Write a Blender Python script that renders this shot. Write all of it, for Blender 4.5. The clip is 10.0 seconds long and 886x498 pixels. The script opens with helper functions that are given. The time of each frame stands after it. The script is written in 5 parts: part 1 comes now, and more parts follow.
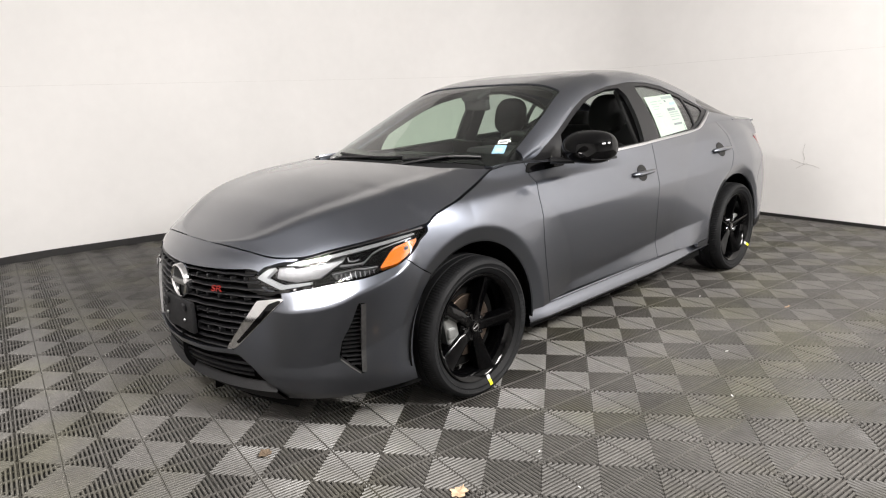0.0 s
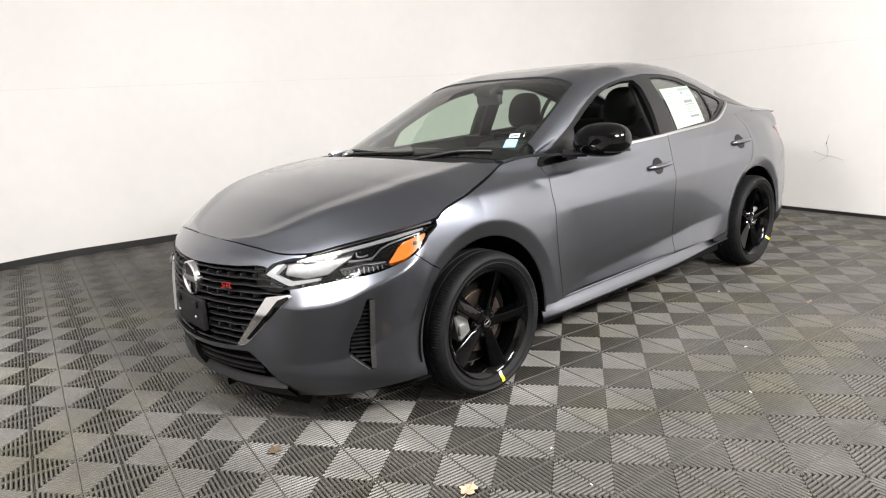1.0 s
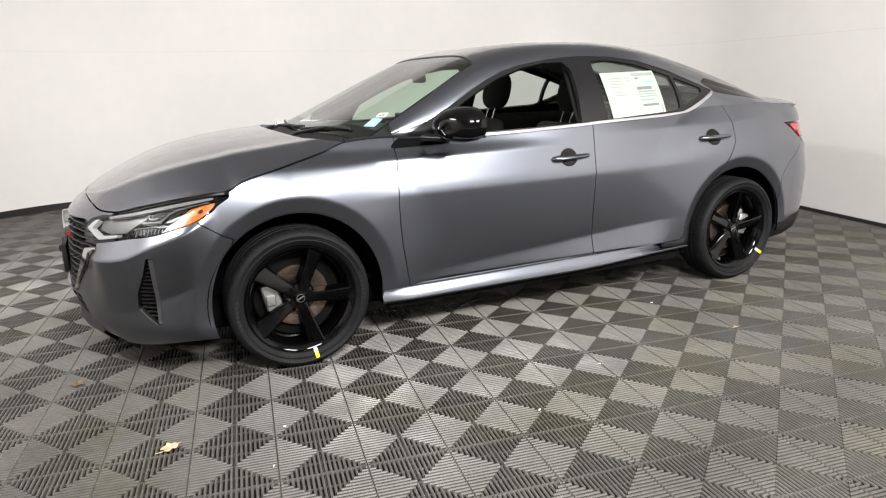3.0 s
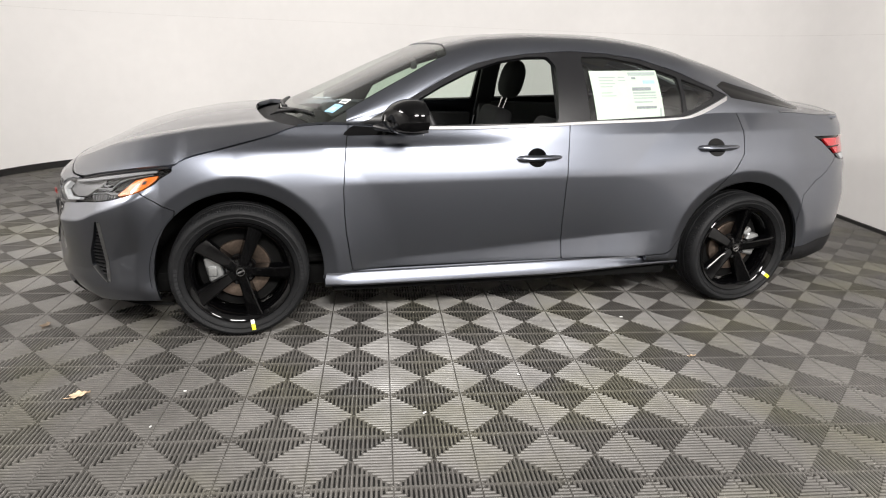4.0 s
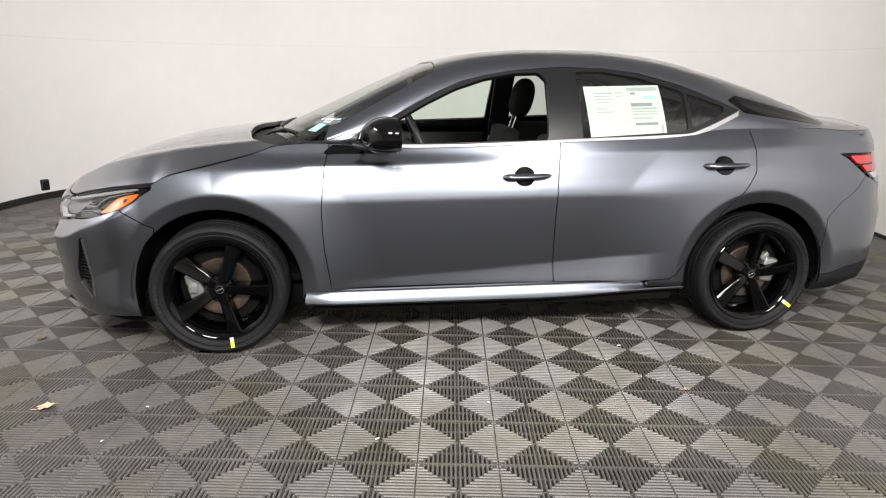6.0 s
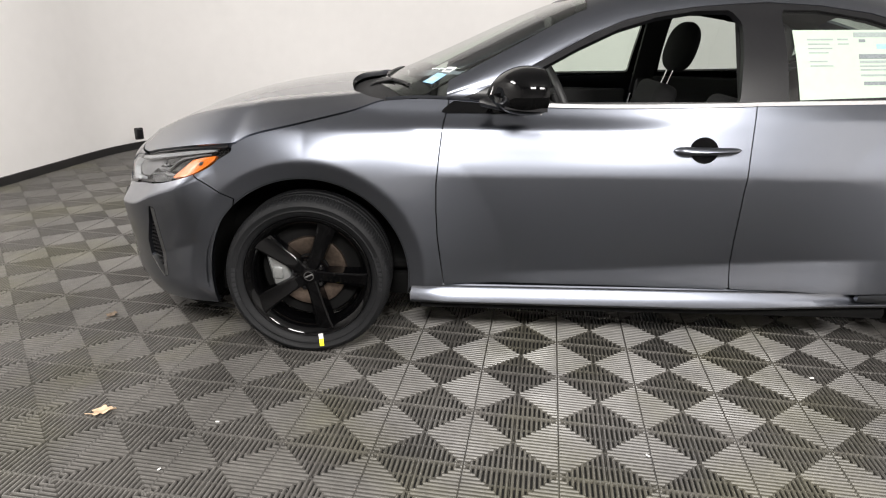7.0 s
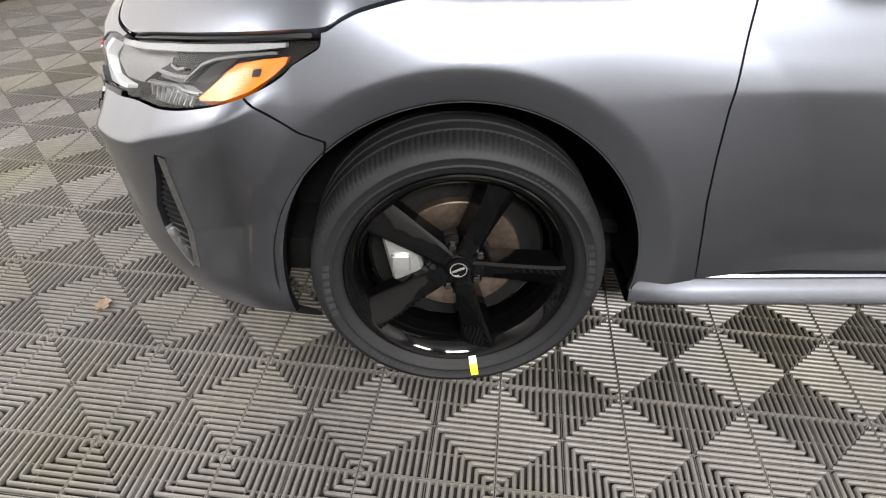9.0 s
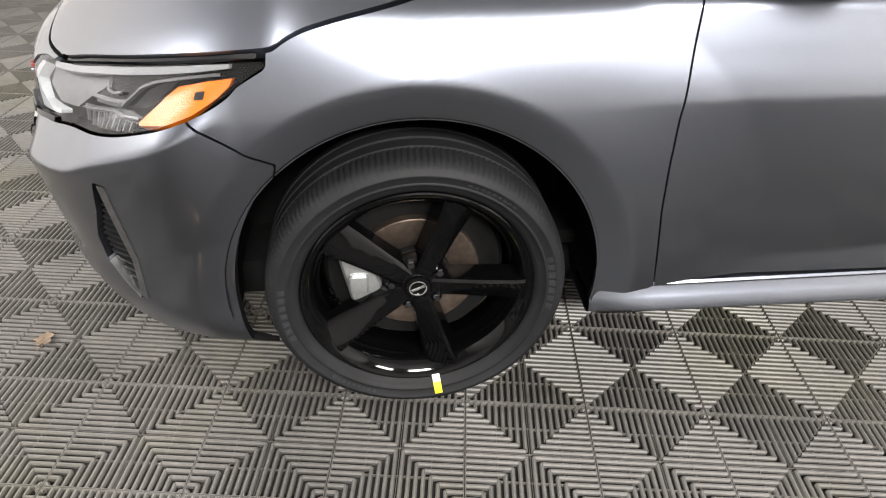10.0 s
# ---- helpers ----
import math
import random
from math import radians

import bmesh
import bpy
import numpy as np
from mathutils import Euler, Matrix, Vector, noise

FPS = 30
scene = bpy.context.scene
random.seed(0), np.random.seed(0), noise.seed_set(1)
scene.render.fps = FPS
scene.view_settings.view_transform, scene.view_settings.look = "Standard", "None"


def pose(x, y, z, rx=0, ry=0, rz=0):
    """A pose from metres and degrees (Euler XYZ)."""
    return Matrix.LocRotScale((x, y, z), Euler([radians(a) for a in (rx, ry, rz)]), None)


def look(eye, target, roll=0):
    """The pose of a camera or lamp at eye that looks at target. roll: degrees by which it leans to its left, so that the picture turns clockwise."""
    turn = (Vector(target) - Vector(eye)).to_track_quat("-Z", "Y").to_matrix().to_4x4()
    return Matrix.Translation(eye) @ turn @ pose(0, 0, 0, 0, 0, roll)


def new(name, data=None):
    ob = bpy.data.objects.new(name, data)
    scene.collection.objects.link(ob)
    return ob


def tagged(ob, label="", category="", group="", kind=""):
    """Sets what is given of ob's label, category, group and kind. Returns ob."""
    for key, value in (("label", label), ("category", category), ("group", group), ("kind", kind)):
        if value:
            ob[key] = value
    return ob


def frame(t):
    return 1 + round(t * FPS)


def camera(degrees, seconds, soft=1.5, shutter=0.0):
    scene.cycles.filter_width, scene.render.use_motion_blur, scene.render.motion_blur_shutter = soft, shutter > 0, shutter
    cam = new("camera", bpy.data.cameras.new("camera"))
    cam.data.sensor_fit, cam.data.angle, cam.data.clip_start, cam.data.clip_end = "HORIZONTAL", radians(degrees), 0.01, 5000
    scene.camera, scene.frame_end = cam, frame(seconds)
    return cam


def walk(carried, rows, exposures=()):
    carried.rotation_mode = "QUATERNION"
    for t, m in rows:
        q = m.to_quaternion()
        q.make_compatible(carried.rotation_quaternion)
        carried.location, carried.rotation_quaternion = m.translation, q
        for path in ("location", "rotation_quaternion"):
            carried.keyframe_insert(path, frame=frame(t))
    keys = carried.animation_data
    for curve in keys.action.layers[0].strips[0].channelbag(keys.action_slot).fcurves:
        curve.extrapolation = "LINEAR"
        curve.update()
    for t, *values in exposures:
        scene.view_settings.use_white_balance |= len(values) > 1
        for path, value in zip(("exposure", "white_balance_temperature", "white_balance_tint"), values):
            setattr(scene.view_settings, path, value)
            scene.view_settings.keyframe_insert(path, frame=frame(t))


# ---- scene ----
cam = camera(69.3, 10.0, 1.15)
PATH = [
    (0, (-1.94, -2.711, 1.305), (-0.602, -1.296, 0.851), -2.5),
    (0.5, (-1.906, -2.716, 1.281), (-0.605, -1.267, 0.827), -3.2),
    (1, (-1.893, -2.724, 1.281), (-0.602, -1.266, 0.827), -3.4),
    (1.5, (-1.785, -2.773, 1.267), (-0.543, -1.271, 0.819), -2.8),
    (2, (-1.495, -3.06, 1.257), (-0.369, -1.472, 0.796), -3.1),
    (2.5, (-1.075, -3.334, 1.255), (-0.074, -1.681, 0.744), -2.4),
    (2.7, (-0.88, -3.428, 1.236), (0.064, -1.737, 0.736), -2.1),
    (3.8, (0.043, -3.796, 1.342), (0.584, -1.964, 0.752), 1.9),
    (4, (0.184, -3.819, 1.358), (0.676, -1.977, 0.757), 2.1),
    (4.5, (0.531, -3.935, 1.318), (0.948, -2.06, 0.761), 2.1),
    (5, (0.663, -3.946, 1.347), (1.026, -2.049, 0.825), 1.6),
    (5.2, (0.687, -3.961, 1.352), (1.022, -2.057, 0.839), 1.3),
    (6.5, (0.57, -3.558, 1.296), (0.754, -1.652, 0.717), 1.3),
    (7, (0.508, -3.149, 1.262), (0.515, -1.265, 0.592), 1.6),
    (7.5, (0.356, -2.748, 1.227), (0.282, -0.931, 0.396), 1.3),
    (8, (0.19, -2.398, 1.193), (0.102, -0.662, 0.204), 1.2),
    (8.5, (0.019, -2.105, 1.167), (-0.024, -0.419, 0.091), 2.2),
    (9, (-0.104, -1.952, 1.157), (-0.003, -0.324, 0.001), 2.3),
    (9.5, (-0.124, -1.914, 1.165), (0.047, -0.326, -0.039), 2.7),
    (10, (-0.103, -1.917, 1.165), (0.13, -0.289, 0.026), 2.5),
]
EXPOSURES = [(0.0, -0.14), (0.5, 0.12), (1.0, 0.0), (1.5, -0.15), (2.0, -0.17), (2.5, -0.14), (4.5, -0.13), (7.0, -0.2), (7.5, -0.08), (8.0, 0.33), (9.0, 0.54), (9.5, 0.5), (10.0, 0.42)]
walk(cam, [(t, look(eye, target, roll)) for t, eye, target, roll in PATH], EXPOSURES)

# ---- light ----
GRID = -8.737          # the floor tiles and the walls are turned by this much
world = bpy.data.worlds.new("room_world")
scene.world = world
world.use_nodes = True
world.node_tree.nodes["Background"].inputs[0].default_value = (0.9, 0.95, 1.0, 1)
world.node_tree.nodes["Background"].inputs[1].default_value = 0.02
ROOM = pose(0, 0, 0, 0, 0, GRID)


# ---- materials ----
def node_material(name, color, rough=0.5, metal=0.0, coat=0.0, grain=0.0, grain_size=40.0, patch=0.0, patch_size=3.0,
                  bump=0.0, bump_size=200.0, coat_rough=0.03, specular=0.5, random_value=0.0):
    m = bpy.data.materials.new(name)
    m.use_nodes = True
    t = m.node_tree
    b = t.nodes["Principled BSDF"]
    b.inputs["Base Color"].default_value = (*color, 1)
    b.inputs["Roughness"].default_value = rough
    b.inputs["Metallic"].default_value = metal
    b.inputs["Coat Weight"].default_value = coat
    b.inputs["Coat Roughness"].default_value = coat_rough
    b.inputs["Specular IOR Level"].default_value = specular
    co = t.nodes.new("ShaderNodeTexCoord")
    value = None

    def varied(size, amount, detail):
        n = t.nodes.new("ShaderNodeTexNoise")
        n.inputs["Scale"].default_value = size
        n.inputs["Detail"].default_value = detail
        t.links.new(co.outputs["Object"], n.inputs["Vector"])
        r = t.nodes.new("ShaderNodeMapRange")
        r.inputs["From Min"].default_value, r.inputs["From Max"].default_value = 0.3, 0.7
        r.inputs["To Min"].default_value, r.inputs["To Max"].default_value = 1 - amount, 1 + amount
        t.links.new(n.outputs["Fac"], r.inputs["Value"])
        return r.outputs["Result"]

    for size, amount, detail in ((grain_size, grain, 4), (patch_size, patch, 6)):
        if amount:
            v = varied(size, amount, detail)
            if value is None:
                value = v
            else:
                k = t.nodes.new("ShaderNodeMath")
                k.operation = "MULTIPLY"
                t.links.new(value, k.inputs[0])
                t.links.new(v, k.inputs[1])
                value = k.outputs[0]
    if random_value:
        o = t.nodes.new("ShaderNodeObjectInfo")
        r = t.nodes.new("ShaderNodeMapRange")
        r.inputs["To Min"].default_value, r.inputs["To Max"].default_value = 1 - random_value, 1 + random_value
        t.links.new(o.outputs["Random"], r.inputs["Value"])
        if value is None:
            value = r.outputs["Result"]
        else:
            k = t.nodes.new("ShaderNodeMath")
            k.operation = "MULTIPLY"
            t.links.new(value, k.inputs[0])
            t.links.new(r.outputs["Result"], k.inputs[1])
            value = k.outputs[0]
    if value is not None:
        mix = t.nodes.new("ShaderNodeVectorMath")
        mix.operation = "SCALE"
        mix.inputs[0].default_value = color
        t.links.new(value, mix.inputs["Scale"])
        t.links.new(mix.outputs["Vector"], b.inputs["Base Color"])
    if bump:
        n = t.nodes.new("ShaderNodeTexNoise")
        n.inputs["Scale"].default_value = bump_size
        n.inputs["Detail"].default_value = 3
        t.links.new(co.outputs["Object"], n.inputs["Vector"])
        k = t.nodes.new("ShaderNodeBump")
        k.inputs["Strength"].default_value = bump
        k.inputs["Distance"].default_value = 0.002
        t.links.new(n.outputs["Fac"], k.inputs["Height"])
        t.links.new(k.outputs["Normal"], b.inputs["Normal"])
    return m


def glass_material(name, tint, rough=0.01, base=0.075, steep=4.0):
    m = bpy.data.materials.new(name)
    m.use_nodes = True
    t = m.node_tree
    t.nodes.remove(t.nodes["Principled BSDF"])
    clear = t.nodes.new("ShaderNodeBsdfTransparent")
    clear.inputs["Color"].default_value = (*tint, 1)
    gloss = t.nodes.new("ShaderNodeBsdfGlossy")
    gloss.inputs["Roughness"].default_value = rough
    facing = t.nodes.new("ShaderNodeLayerWeight")
    facing.inputs["Blend"].default_value = 0.5
    power = t.nodes.new("ShaderNodeMath")
    power.operation = "POWER"
    power.inputs[1].default_value = steep
    t.links.new(facing.outputs["Facing"], power.inputs[0])
    fres = t.nodes.new("ShaderNodeMapRange")
    fres.inputs["To Min"].default_value, fres.inputs["To Max"].default_value = base, 1.0
    t.links.new(power.outputs[0], fres.inputs["Value"])
    mix = t.nodes.new("ShaderNodeMixShader")
    t.links.new(fres.outputs[0], mix.inputs[0])
    t.links.new(clear.outputs[0], mix.inputs[1])
    t.links.new(gloss.outputs[0], mix.inputs[2])
    t.links.new(mix.outputs[0], t.nodes["Material Output"].inputs["Surface"])
    return m


PAINT = node_material("gun_metallic_paint", (0.129, 0.139, 0.164), 0.335, 1.0, 1.0, grain=0.12, grain_size=1500, coat_rough=0.11)
BLACK_GLOSS = node_material("gloss_black", (0.0012, 0.0012, 0.0014), 0.06, 0.0, 0.0, grain=0.1, grain_size=60, specular=0.22)
BLACK_TRIM = node_material("satin_black_trim", (0.007, 0.007, 0.008), 0.36, 0.0, 0.0, grain=0.1, grain_size=80, specular=0.3)
PLASTIC = node_material("black_plastic", (0.010, 0.010, 0.011), 0.6, grain=0.15, grain_size=300, bump=0.2, bump_size=900, specular=0.22)
DARK = node_material("dark_cavity", (0.004, 0.004, 0.004), 0.9, specular=0.1, grain=0.2, grain_size=30)
RUBBER = node_material("tyre_rubber", (0.0085, 0.0088, 0.0096), 0.62, specular=0.18, grain=0.15, grain_size=220, patch=0.25, patch_size=9, bump=0.15, bump_size=600)
RUBBER_PALE = node_material("worn_rubber_marking", (0.017, 0.0175, 0.019), 0.6, specular=0.2, grain=0.35, grain_size=160)
CHROME = node_material("chrome", (0.75, 0.75, 0.76), 0.08, 1.0, grain=0.03, grain_size=90)
LUG = node_material("black_chrome", (0.10, 0.10, 0.105), 0.16, 1.0, grain=0.1, grain_size=90)
SATIN = node_material("satin_metal", (0.55, 0.55, 0.56), 0.28, 1.0, grain=0.08, grain_size=120)
DISC = node_material("brake_disc_iron", (0.13, 0.10, 0.08), 0.4, 0.9, grain=0.2, grain_size=60, patch=0.25, patch_size=15)
CALIPER = node_material("cast_caliper", (0.40, 0.41, 0.41), 0.35, 0.8, grain=0.1, grain_size=120, bump=0.2, bump_size=250)
AMBER = node_material("amber_lens", (0.48, 0.105, 0.003), 0.25, 0.0, 0.35, grain=0.18, grain_size=260, bump=0.5, bump_size=330)
RED = node_material("red_lens", (0.38, 0.010, 0.014), 0.15, 0.0, 0.8, grain=0.1, grain_size=200)
WHITE_LENS = node_material("white_lens", (0.34, 0.35, 0.36), 0.3, 0.0, 0.0, grain=0.08, grain_size=150)
LIGHT_BAR = node_material("light_bar_lens", (0.15, 0.153, 0.157), 0.25, 0.0, 0.0, grain=0.1, grain_size=150)
LAMP_GREY = node_material("lamp_bowl", (0.07, 0.072, 0.076), 0.16, 0.9, 0.3, grain=0.12, grain_size=90)
LAMP_BOWL = node_material("pale_lamp_bowl", (0.17, 0.17, 0.175), 0.36, 0.9, 0.0, grain=0.15, grain_size=70)
FABRIC = node_material("black_seat_fabric", (0.006, 0.006, 0.0065), 0.9, grain=0.25, grain_size=500, bump=0.4, bump_size=700)
CABIN = node_material("dark_cabin_plastic", (0.011, 0.011, 0.012), 0.6, grain=0.2, grain_size=120, bump=0.2, bump_size=500)
HEADLINER = node_material("grey_headliner", (0.16, 0.155, 0.15), 0.95, grain=0.1, grain_size=300)
PAPER = node_material("window_sticker_paper", (0.36, 0.435, 0.365), 0.7, grain=0.03, grain_size=30)
INK = node_material("sticker_ink", (0.16, 0.18, 0.19), 0.7, grain=0.2, grain_size=120)
INK_PALE = node_material("sticker_pale_ink", (0.24, 0.28, 0.27), 0.7, grain=0.1, grain_size=120)
INK_BLUE = node_material("sticker_blue_ink", (0.25, 0.45, 0.62), 0.6, grain=0.1, grain_size=120)
YELLOW = node_material("yellow_tape", (0.78, 0.80, 0.02), 0.5, grain=0.06, grain_size=100)
WHITE_TAPE = node_material("white_tape", (0.80, 0.80, 0.78), 0.5, grain=0.05, grain_size=100)
BADGE_RED = node_material("badge_red", (0.20, 0.013, 0.010), 0.35, 0.0, 0.0, grain=0.05, grain_size=50)
LEAF = node_material("dry_leaf", (0.50, 0.36, 0.24), 0.8, grain=0.3, grain_size=60, patch=0.2, patch_size=20)
LEAF_BROWN = node_material("brown_leaf", (0.10, 0.07, 0.045), 0.8, grain=0.3, grain_size=60)
WALL = node_material("white_wall_paint", (0.82, 0.805, 0.795), 0.55, grain=0.012, grain_size=8, patch=0.03, patch_size=0.7, bump=0.05, bump_size=90)
SEAM = node_material("wall_seam", (0.72, 0.705, 0.69), 0.6, grain=0.08, grain_size=20)
SCUFF = node_material("wall_scuff", (0.56, 0.54, 0.525), 0.8, grain=0.2, grain_size=60)
SKIRTING = node_material("black_skirting", (0.015, 0.014, 0.014), 0.5, grain=0.2, grain_size=30)
CEILING = node_material("ceiling_paint", (0.60, 0.60, 0.602), 0.8, grain=0.05, grain_size=5)
def tile_material():
    """Grey ribbed plastic with dust and faint green-brown stains that run on from tile to tile."""
    m = bpy.data.materials.new("grey_ribbed_plastic")
    m.use_nodes = True
    t = m.node_tree
    b = t.nodes["Principled BSDF"]
    where = t.nodes.new("ShaderNodeNewGeometry")

    def noise(size, detail, low, high, a, z):
        n = t.nodes.new("ShaderNodeTexNoise")
        n.inputs["Scale"].default_value, n.inputs["Detail"].default_value = size, detail
        t.links.new(where.outputs["Position"], n.inputs["Vector"])
        r = t.nodes.new("ShaderNodeMapRange")
        for key, val in zip(("From Min", "From Max", "To Min", "To Max"), (low, high, a, z)):
            r.inputs[key].default_value = val
        t.links.new(n.outputs["Fac"], r.inputs["Value"])
        return r.outputs["Result"]

    def times(a, c):
        k = t.nodes.new("ShaderNodeMath")
        k.operation = "MULTIPLY"
        t.links.new(a, k.inputs[0])
        t.links.new(c, k.inputs[1])
        return k.outputs[0]

    info = t.nodes.new("ShaderNodeObjectInfo")
    each = t.nodes.new("ShaderNodeMapRange")
    each.inputs["To Min"].default_value, each.inputs["To Max"].default_value = 0.93, 1.07
    t.links.new(info.outputs["Random"], each.inputs["Value"])
    value = times(times(noise(2.1, 6, 0.32, 0.68, 0.78, 1.22), noise(28, 4, 0.3, 0.7, 0.88, 1.14)), each.outputs["Result"])
    tint = t.nodes.new("ShaderNodeMix")
    tint.data_type = "RGBA"
    tint.inputs[6].default_value = (0.083, 0.0785, 0.073, 1)
    tint.inputs[7].default_value = (0.094, 0.089, 0.060, 1)
    t.links.new(noise(1.5, 5, 0.48, 0.64, 0.0, 0.6), tint.inputs[0])
    scale = t.nodes.new("ShaderNodeVectorMath")
    scale.operation = "SCALE"
    t.links.new(tint.outputs[2], scale.inputs[0])
    t.links.new(value, scale.inputs["Scale"])
    t.links.new(scale.outputs["Vector"], b.inputs["Base Color"])
    t.links.new(noise(5.0, 5, 0.3, 0.7, 0.33, 0.52), b.inputs["Roughness"])
    return m


TILE = tile_material()
SUBFLOOR = node_material("dark_subfloor", (0.008, 0.0077, 0.007), 0.9, grain=0.3, grain_size=12)
GLASS = glass_material("green_tint_glass", (0.76, 0.87, 0.78))
GLASS_DARK = glass_material("privacy_glass", (0.62, 0.68, 0.64))
LENS = glass_material("clear_lens", (0.95, 0.96, 0.97), 0.015, 0.028, 5.0)


# ---- mesh tools ----
def mesh_object(name, verts, faces, mat, parent=None, label="", smooth=True, angle=35.0):
    me = bpy.data.meshes.new(name)
    me.from_pydata([tuple(map(float, v[:3])) for v in verts], [], [tuple(f) for f in faces])
    me.materials.append(mat)
    me.update()
    if smooth:
        me.shade_smooth()
        me.set_sharp_from_angle(angle=radians(angle))
    ob = new(name, me)
    if parent is not None:
        ob.parent = parent
    if label:
        tagged(ob, label)
    return ob


def part(name, bm, mat, parent=None, label="", smooth=True, angle=35.0):
    me = bpy.data.meshes.new(name)
    bm.to_mesh(me)
    bm.free()
    me.materials.append(mat)
    if smooth:
        me.shade_smooth()
        me.set_sharp_from_angle(angle=radians(angle))
    ob = new(name, me)
    if parent is not None:
        ob.parent = parent
    if label:
        tagged(ob, label)
    return ob


def thing(name, label, category, group="", kind="", m=None):
    ob = new(name)
    tagged(ob, label, category, group, kind)
    if m is not None:
        ob.matrix_basis = m
    return ob


def curve(*pts):
    """A smooth curve through a few (x, y) knots that does not overshoot."""
    xs, ys = np.array([p[0] for p in pts], float), np.array([p[1] for p in pts], float)
    d = np.diff(ys) / np.diff(xs)
    s = np.zeros(len(xs))
    s[1:-1] = np.where(d[:-1] * d[1:] > 0, 2 * d[:-1] * d[1:] / (d[:-1] + d[1:] + 1e-12), 0)
    s[0], s[-1] = d[0], d[-1]

    def at(x):
        x = np.clip(np.asarray(x, float), xs[0], xs[-1])
        i = np.clip(np.searchsorted(xs, x) - 1, 0, len(xs) - 2)
        h = xs[i + 1] - xs[i]
        q = (x - xs[i]) / h
        return ((2 * q**3 - 3 * q**2 + 1) * ys[i] + (q**3 - 2 * q**2 + q) * h * s[i]
                + (-2 * q**3 + 3 * q**2) * ys[i + 1] + (q**3 - q**2) * h * s[i + 1])
    return at


def step(x, a, b):
    q = np.clip((np.asarray(x, float) - a) / (b - a), 0, 1)
    return q * q * (3 - 2 * q)


def sheet(p):
    """Vertices and quads of a grid of points of shape (n, m, k)."""
    n, m = p.shape[:2]
    i = np.arange(n * m).reshape(n, m)
    f = np.stack([i[:-1, :-1], i[1:, :-1], i[1:, 1:], i[:-1, 1:]], -1).reshape(-1, 4)
    return p.reshape(n * m, -1), f.tolist()


def inside(poly, ends=False):
    """Signed distance to a polygon in the plane, positive within."""
    a = np.array(poly, float)
    b = np.roll(a, -1, 0)

    def dist(px, py):
        best = np.full(px.shape, 1e9)
        odd = np.zeros(px.shape, bool)
        for (ax, ay), (bx, by) in zip(a, b):
            ex, ey = bx - ax, by - ay
            wx, wy = px - ax, py - ay
            k = np.clip((wx * ex + wy * ey) / (ex * ex + ey * ey + 1e-15), 0, 1)
            best = np.minimum(best, np.hypot(wx - k * ex, wy - k * ey))
            if abs(by - ay) > 1e-12:
                odd ^= ((ay > py) != (by > py)) & (px < ex * (py - ay) / ey + ax)
        return np.where(odd, best, -best)
    return dist


def clip(verts, faces, value):
    """Keeps the part of a mesh where value(verts) is positive, cutting faces along the border."""
    v = np.asarray(verts, float)
    f = value(v)
    f = np.where(np.abs(f) < 1e-7, 1e-7, f)
    out, cut, index = [], {}, {}
    new_faces = []

    def keep(i):
        if i not in index:
            index[i] = len(out)
            out.append(v[i])
        return index[i]

    for face in faces:
        s = [f[i] > 0 for i in face]
        if all(s):
            new_faces.append([keep(i) for i in face])
        elif any(s):
            ring = []
            for k, i in enumerate(face):
                j = face[(k + 1) % len(face)]
                if f[i] > 0:
                    ring.append(keep(i))
                if (f[i] > 0) != (f[j] > 0):
                    e = (i, j) if i < j else (j, i)
                    if e not in cut:
                        q = f[e[0]] / (f[e[0]] - f[e[1]])
                        cut[e] = len(out)
                        out.append(v[e[0]] * (1 - q) + v[e[1]] * q)
                    ring.append(cut[e])
            if len(ring) > 2:
                new_faces.append(ring)
    return np.array(out), new_faces


def normals(v, faces):
    n = np.zeros((len(v), 3))
    for f in faces:
        a, b, c = v[f[0], :3], v[f[1], :3], v[f[2], :3]
        k = np.cross(b - a, c - a)
        for i in f:
            n[i] += k
    return n / (np.linalg.norm(n, axis=1, keepdims=True) + 1e-12)


def hem(verts, faces, depth, flip=False, middle=True):
    """Turns the open edges of a panel inwards, so that it has a thickness at its gaps."""
    v = np.asarray(verts, float)
    n = normals(v, faces) * (-1 if flip else 1)
    seen = {}
    for f in faces:
        for k, i in enumerate(f):
            j = f[(k + 1) % len(f)]
            e = (i, j) if i < j else (j, i)
            seen.setdefault(e, []).append((i, j))
    rows, fs, idx = [v], [list(f) for f in faces], {}
    extra = []

    def twin(i, deep):
        if (i, deep) not in idx:
            idx[i, deep] = len(v) + len(extra)
            p = v[i].copy()
            p[:3] -= n[i] * depth * deep
            extra.append(p)
        return idx[i, deep]

    for e, uses in seen.items():
        if len(uses) == 1:
            i, j = uses[0]
            if not middle and abs(v[i, 1]) < 1e-4 and abs(v[j, 1]) < 1e-4:
                continue
            fs.append([j, i, twin(i, 1), twin(j, 1)])
    return np.vstack([v, np.array(extra)]) if extra else v, fs


def both_sides(verts, faces):
    """A half panel and its mirror image, welded at the middle."""
    v = np.asarray(verts, float)
    m = v.copy()
    m[:, 1] *= -1
    n = len(v)
    f = [list(q) for q in faces]
    ids = list(range(n, 2 * n))
    for i in range(n):
        if abs(v[i, 1]) < 1e-6:
            ids[i] = i
    f += [[ids[i] for i in reversed(q)] for q in faces]
    return np.vstack([v, m]), f


def mirrored(verts, faces):
    m = np.asarray(verts, float).copy()
    m[:, 1] *= -1
    return m, [list(reversed(q)) for q in faces]


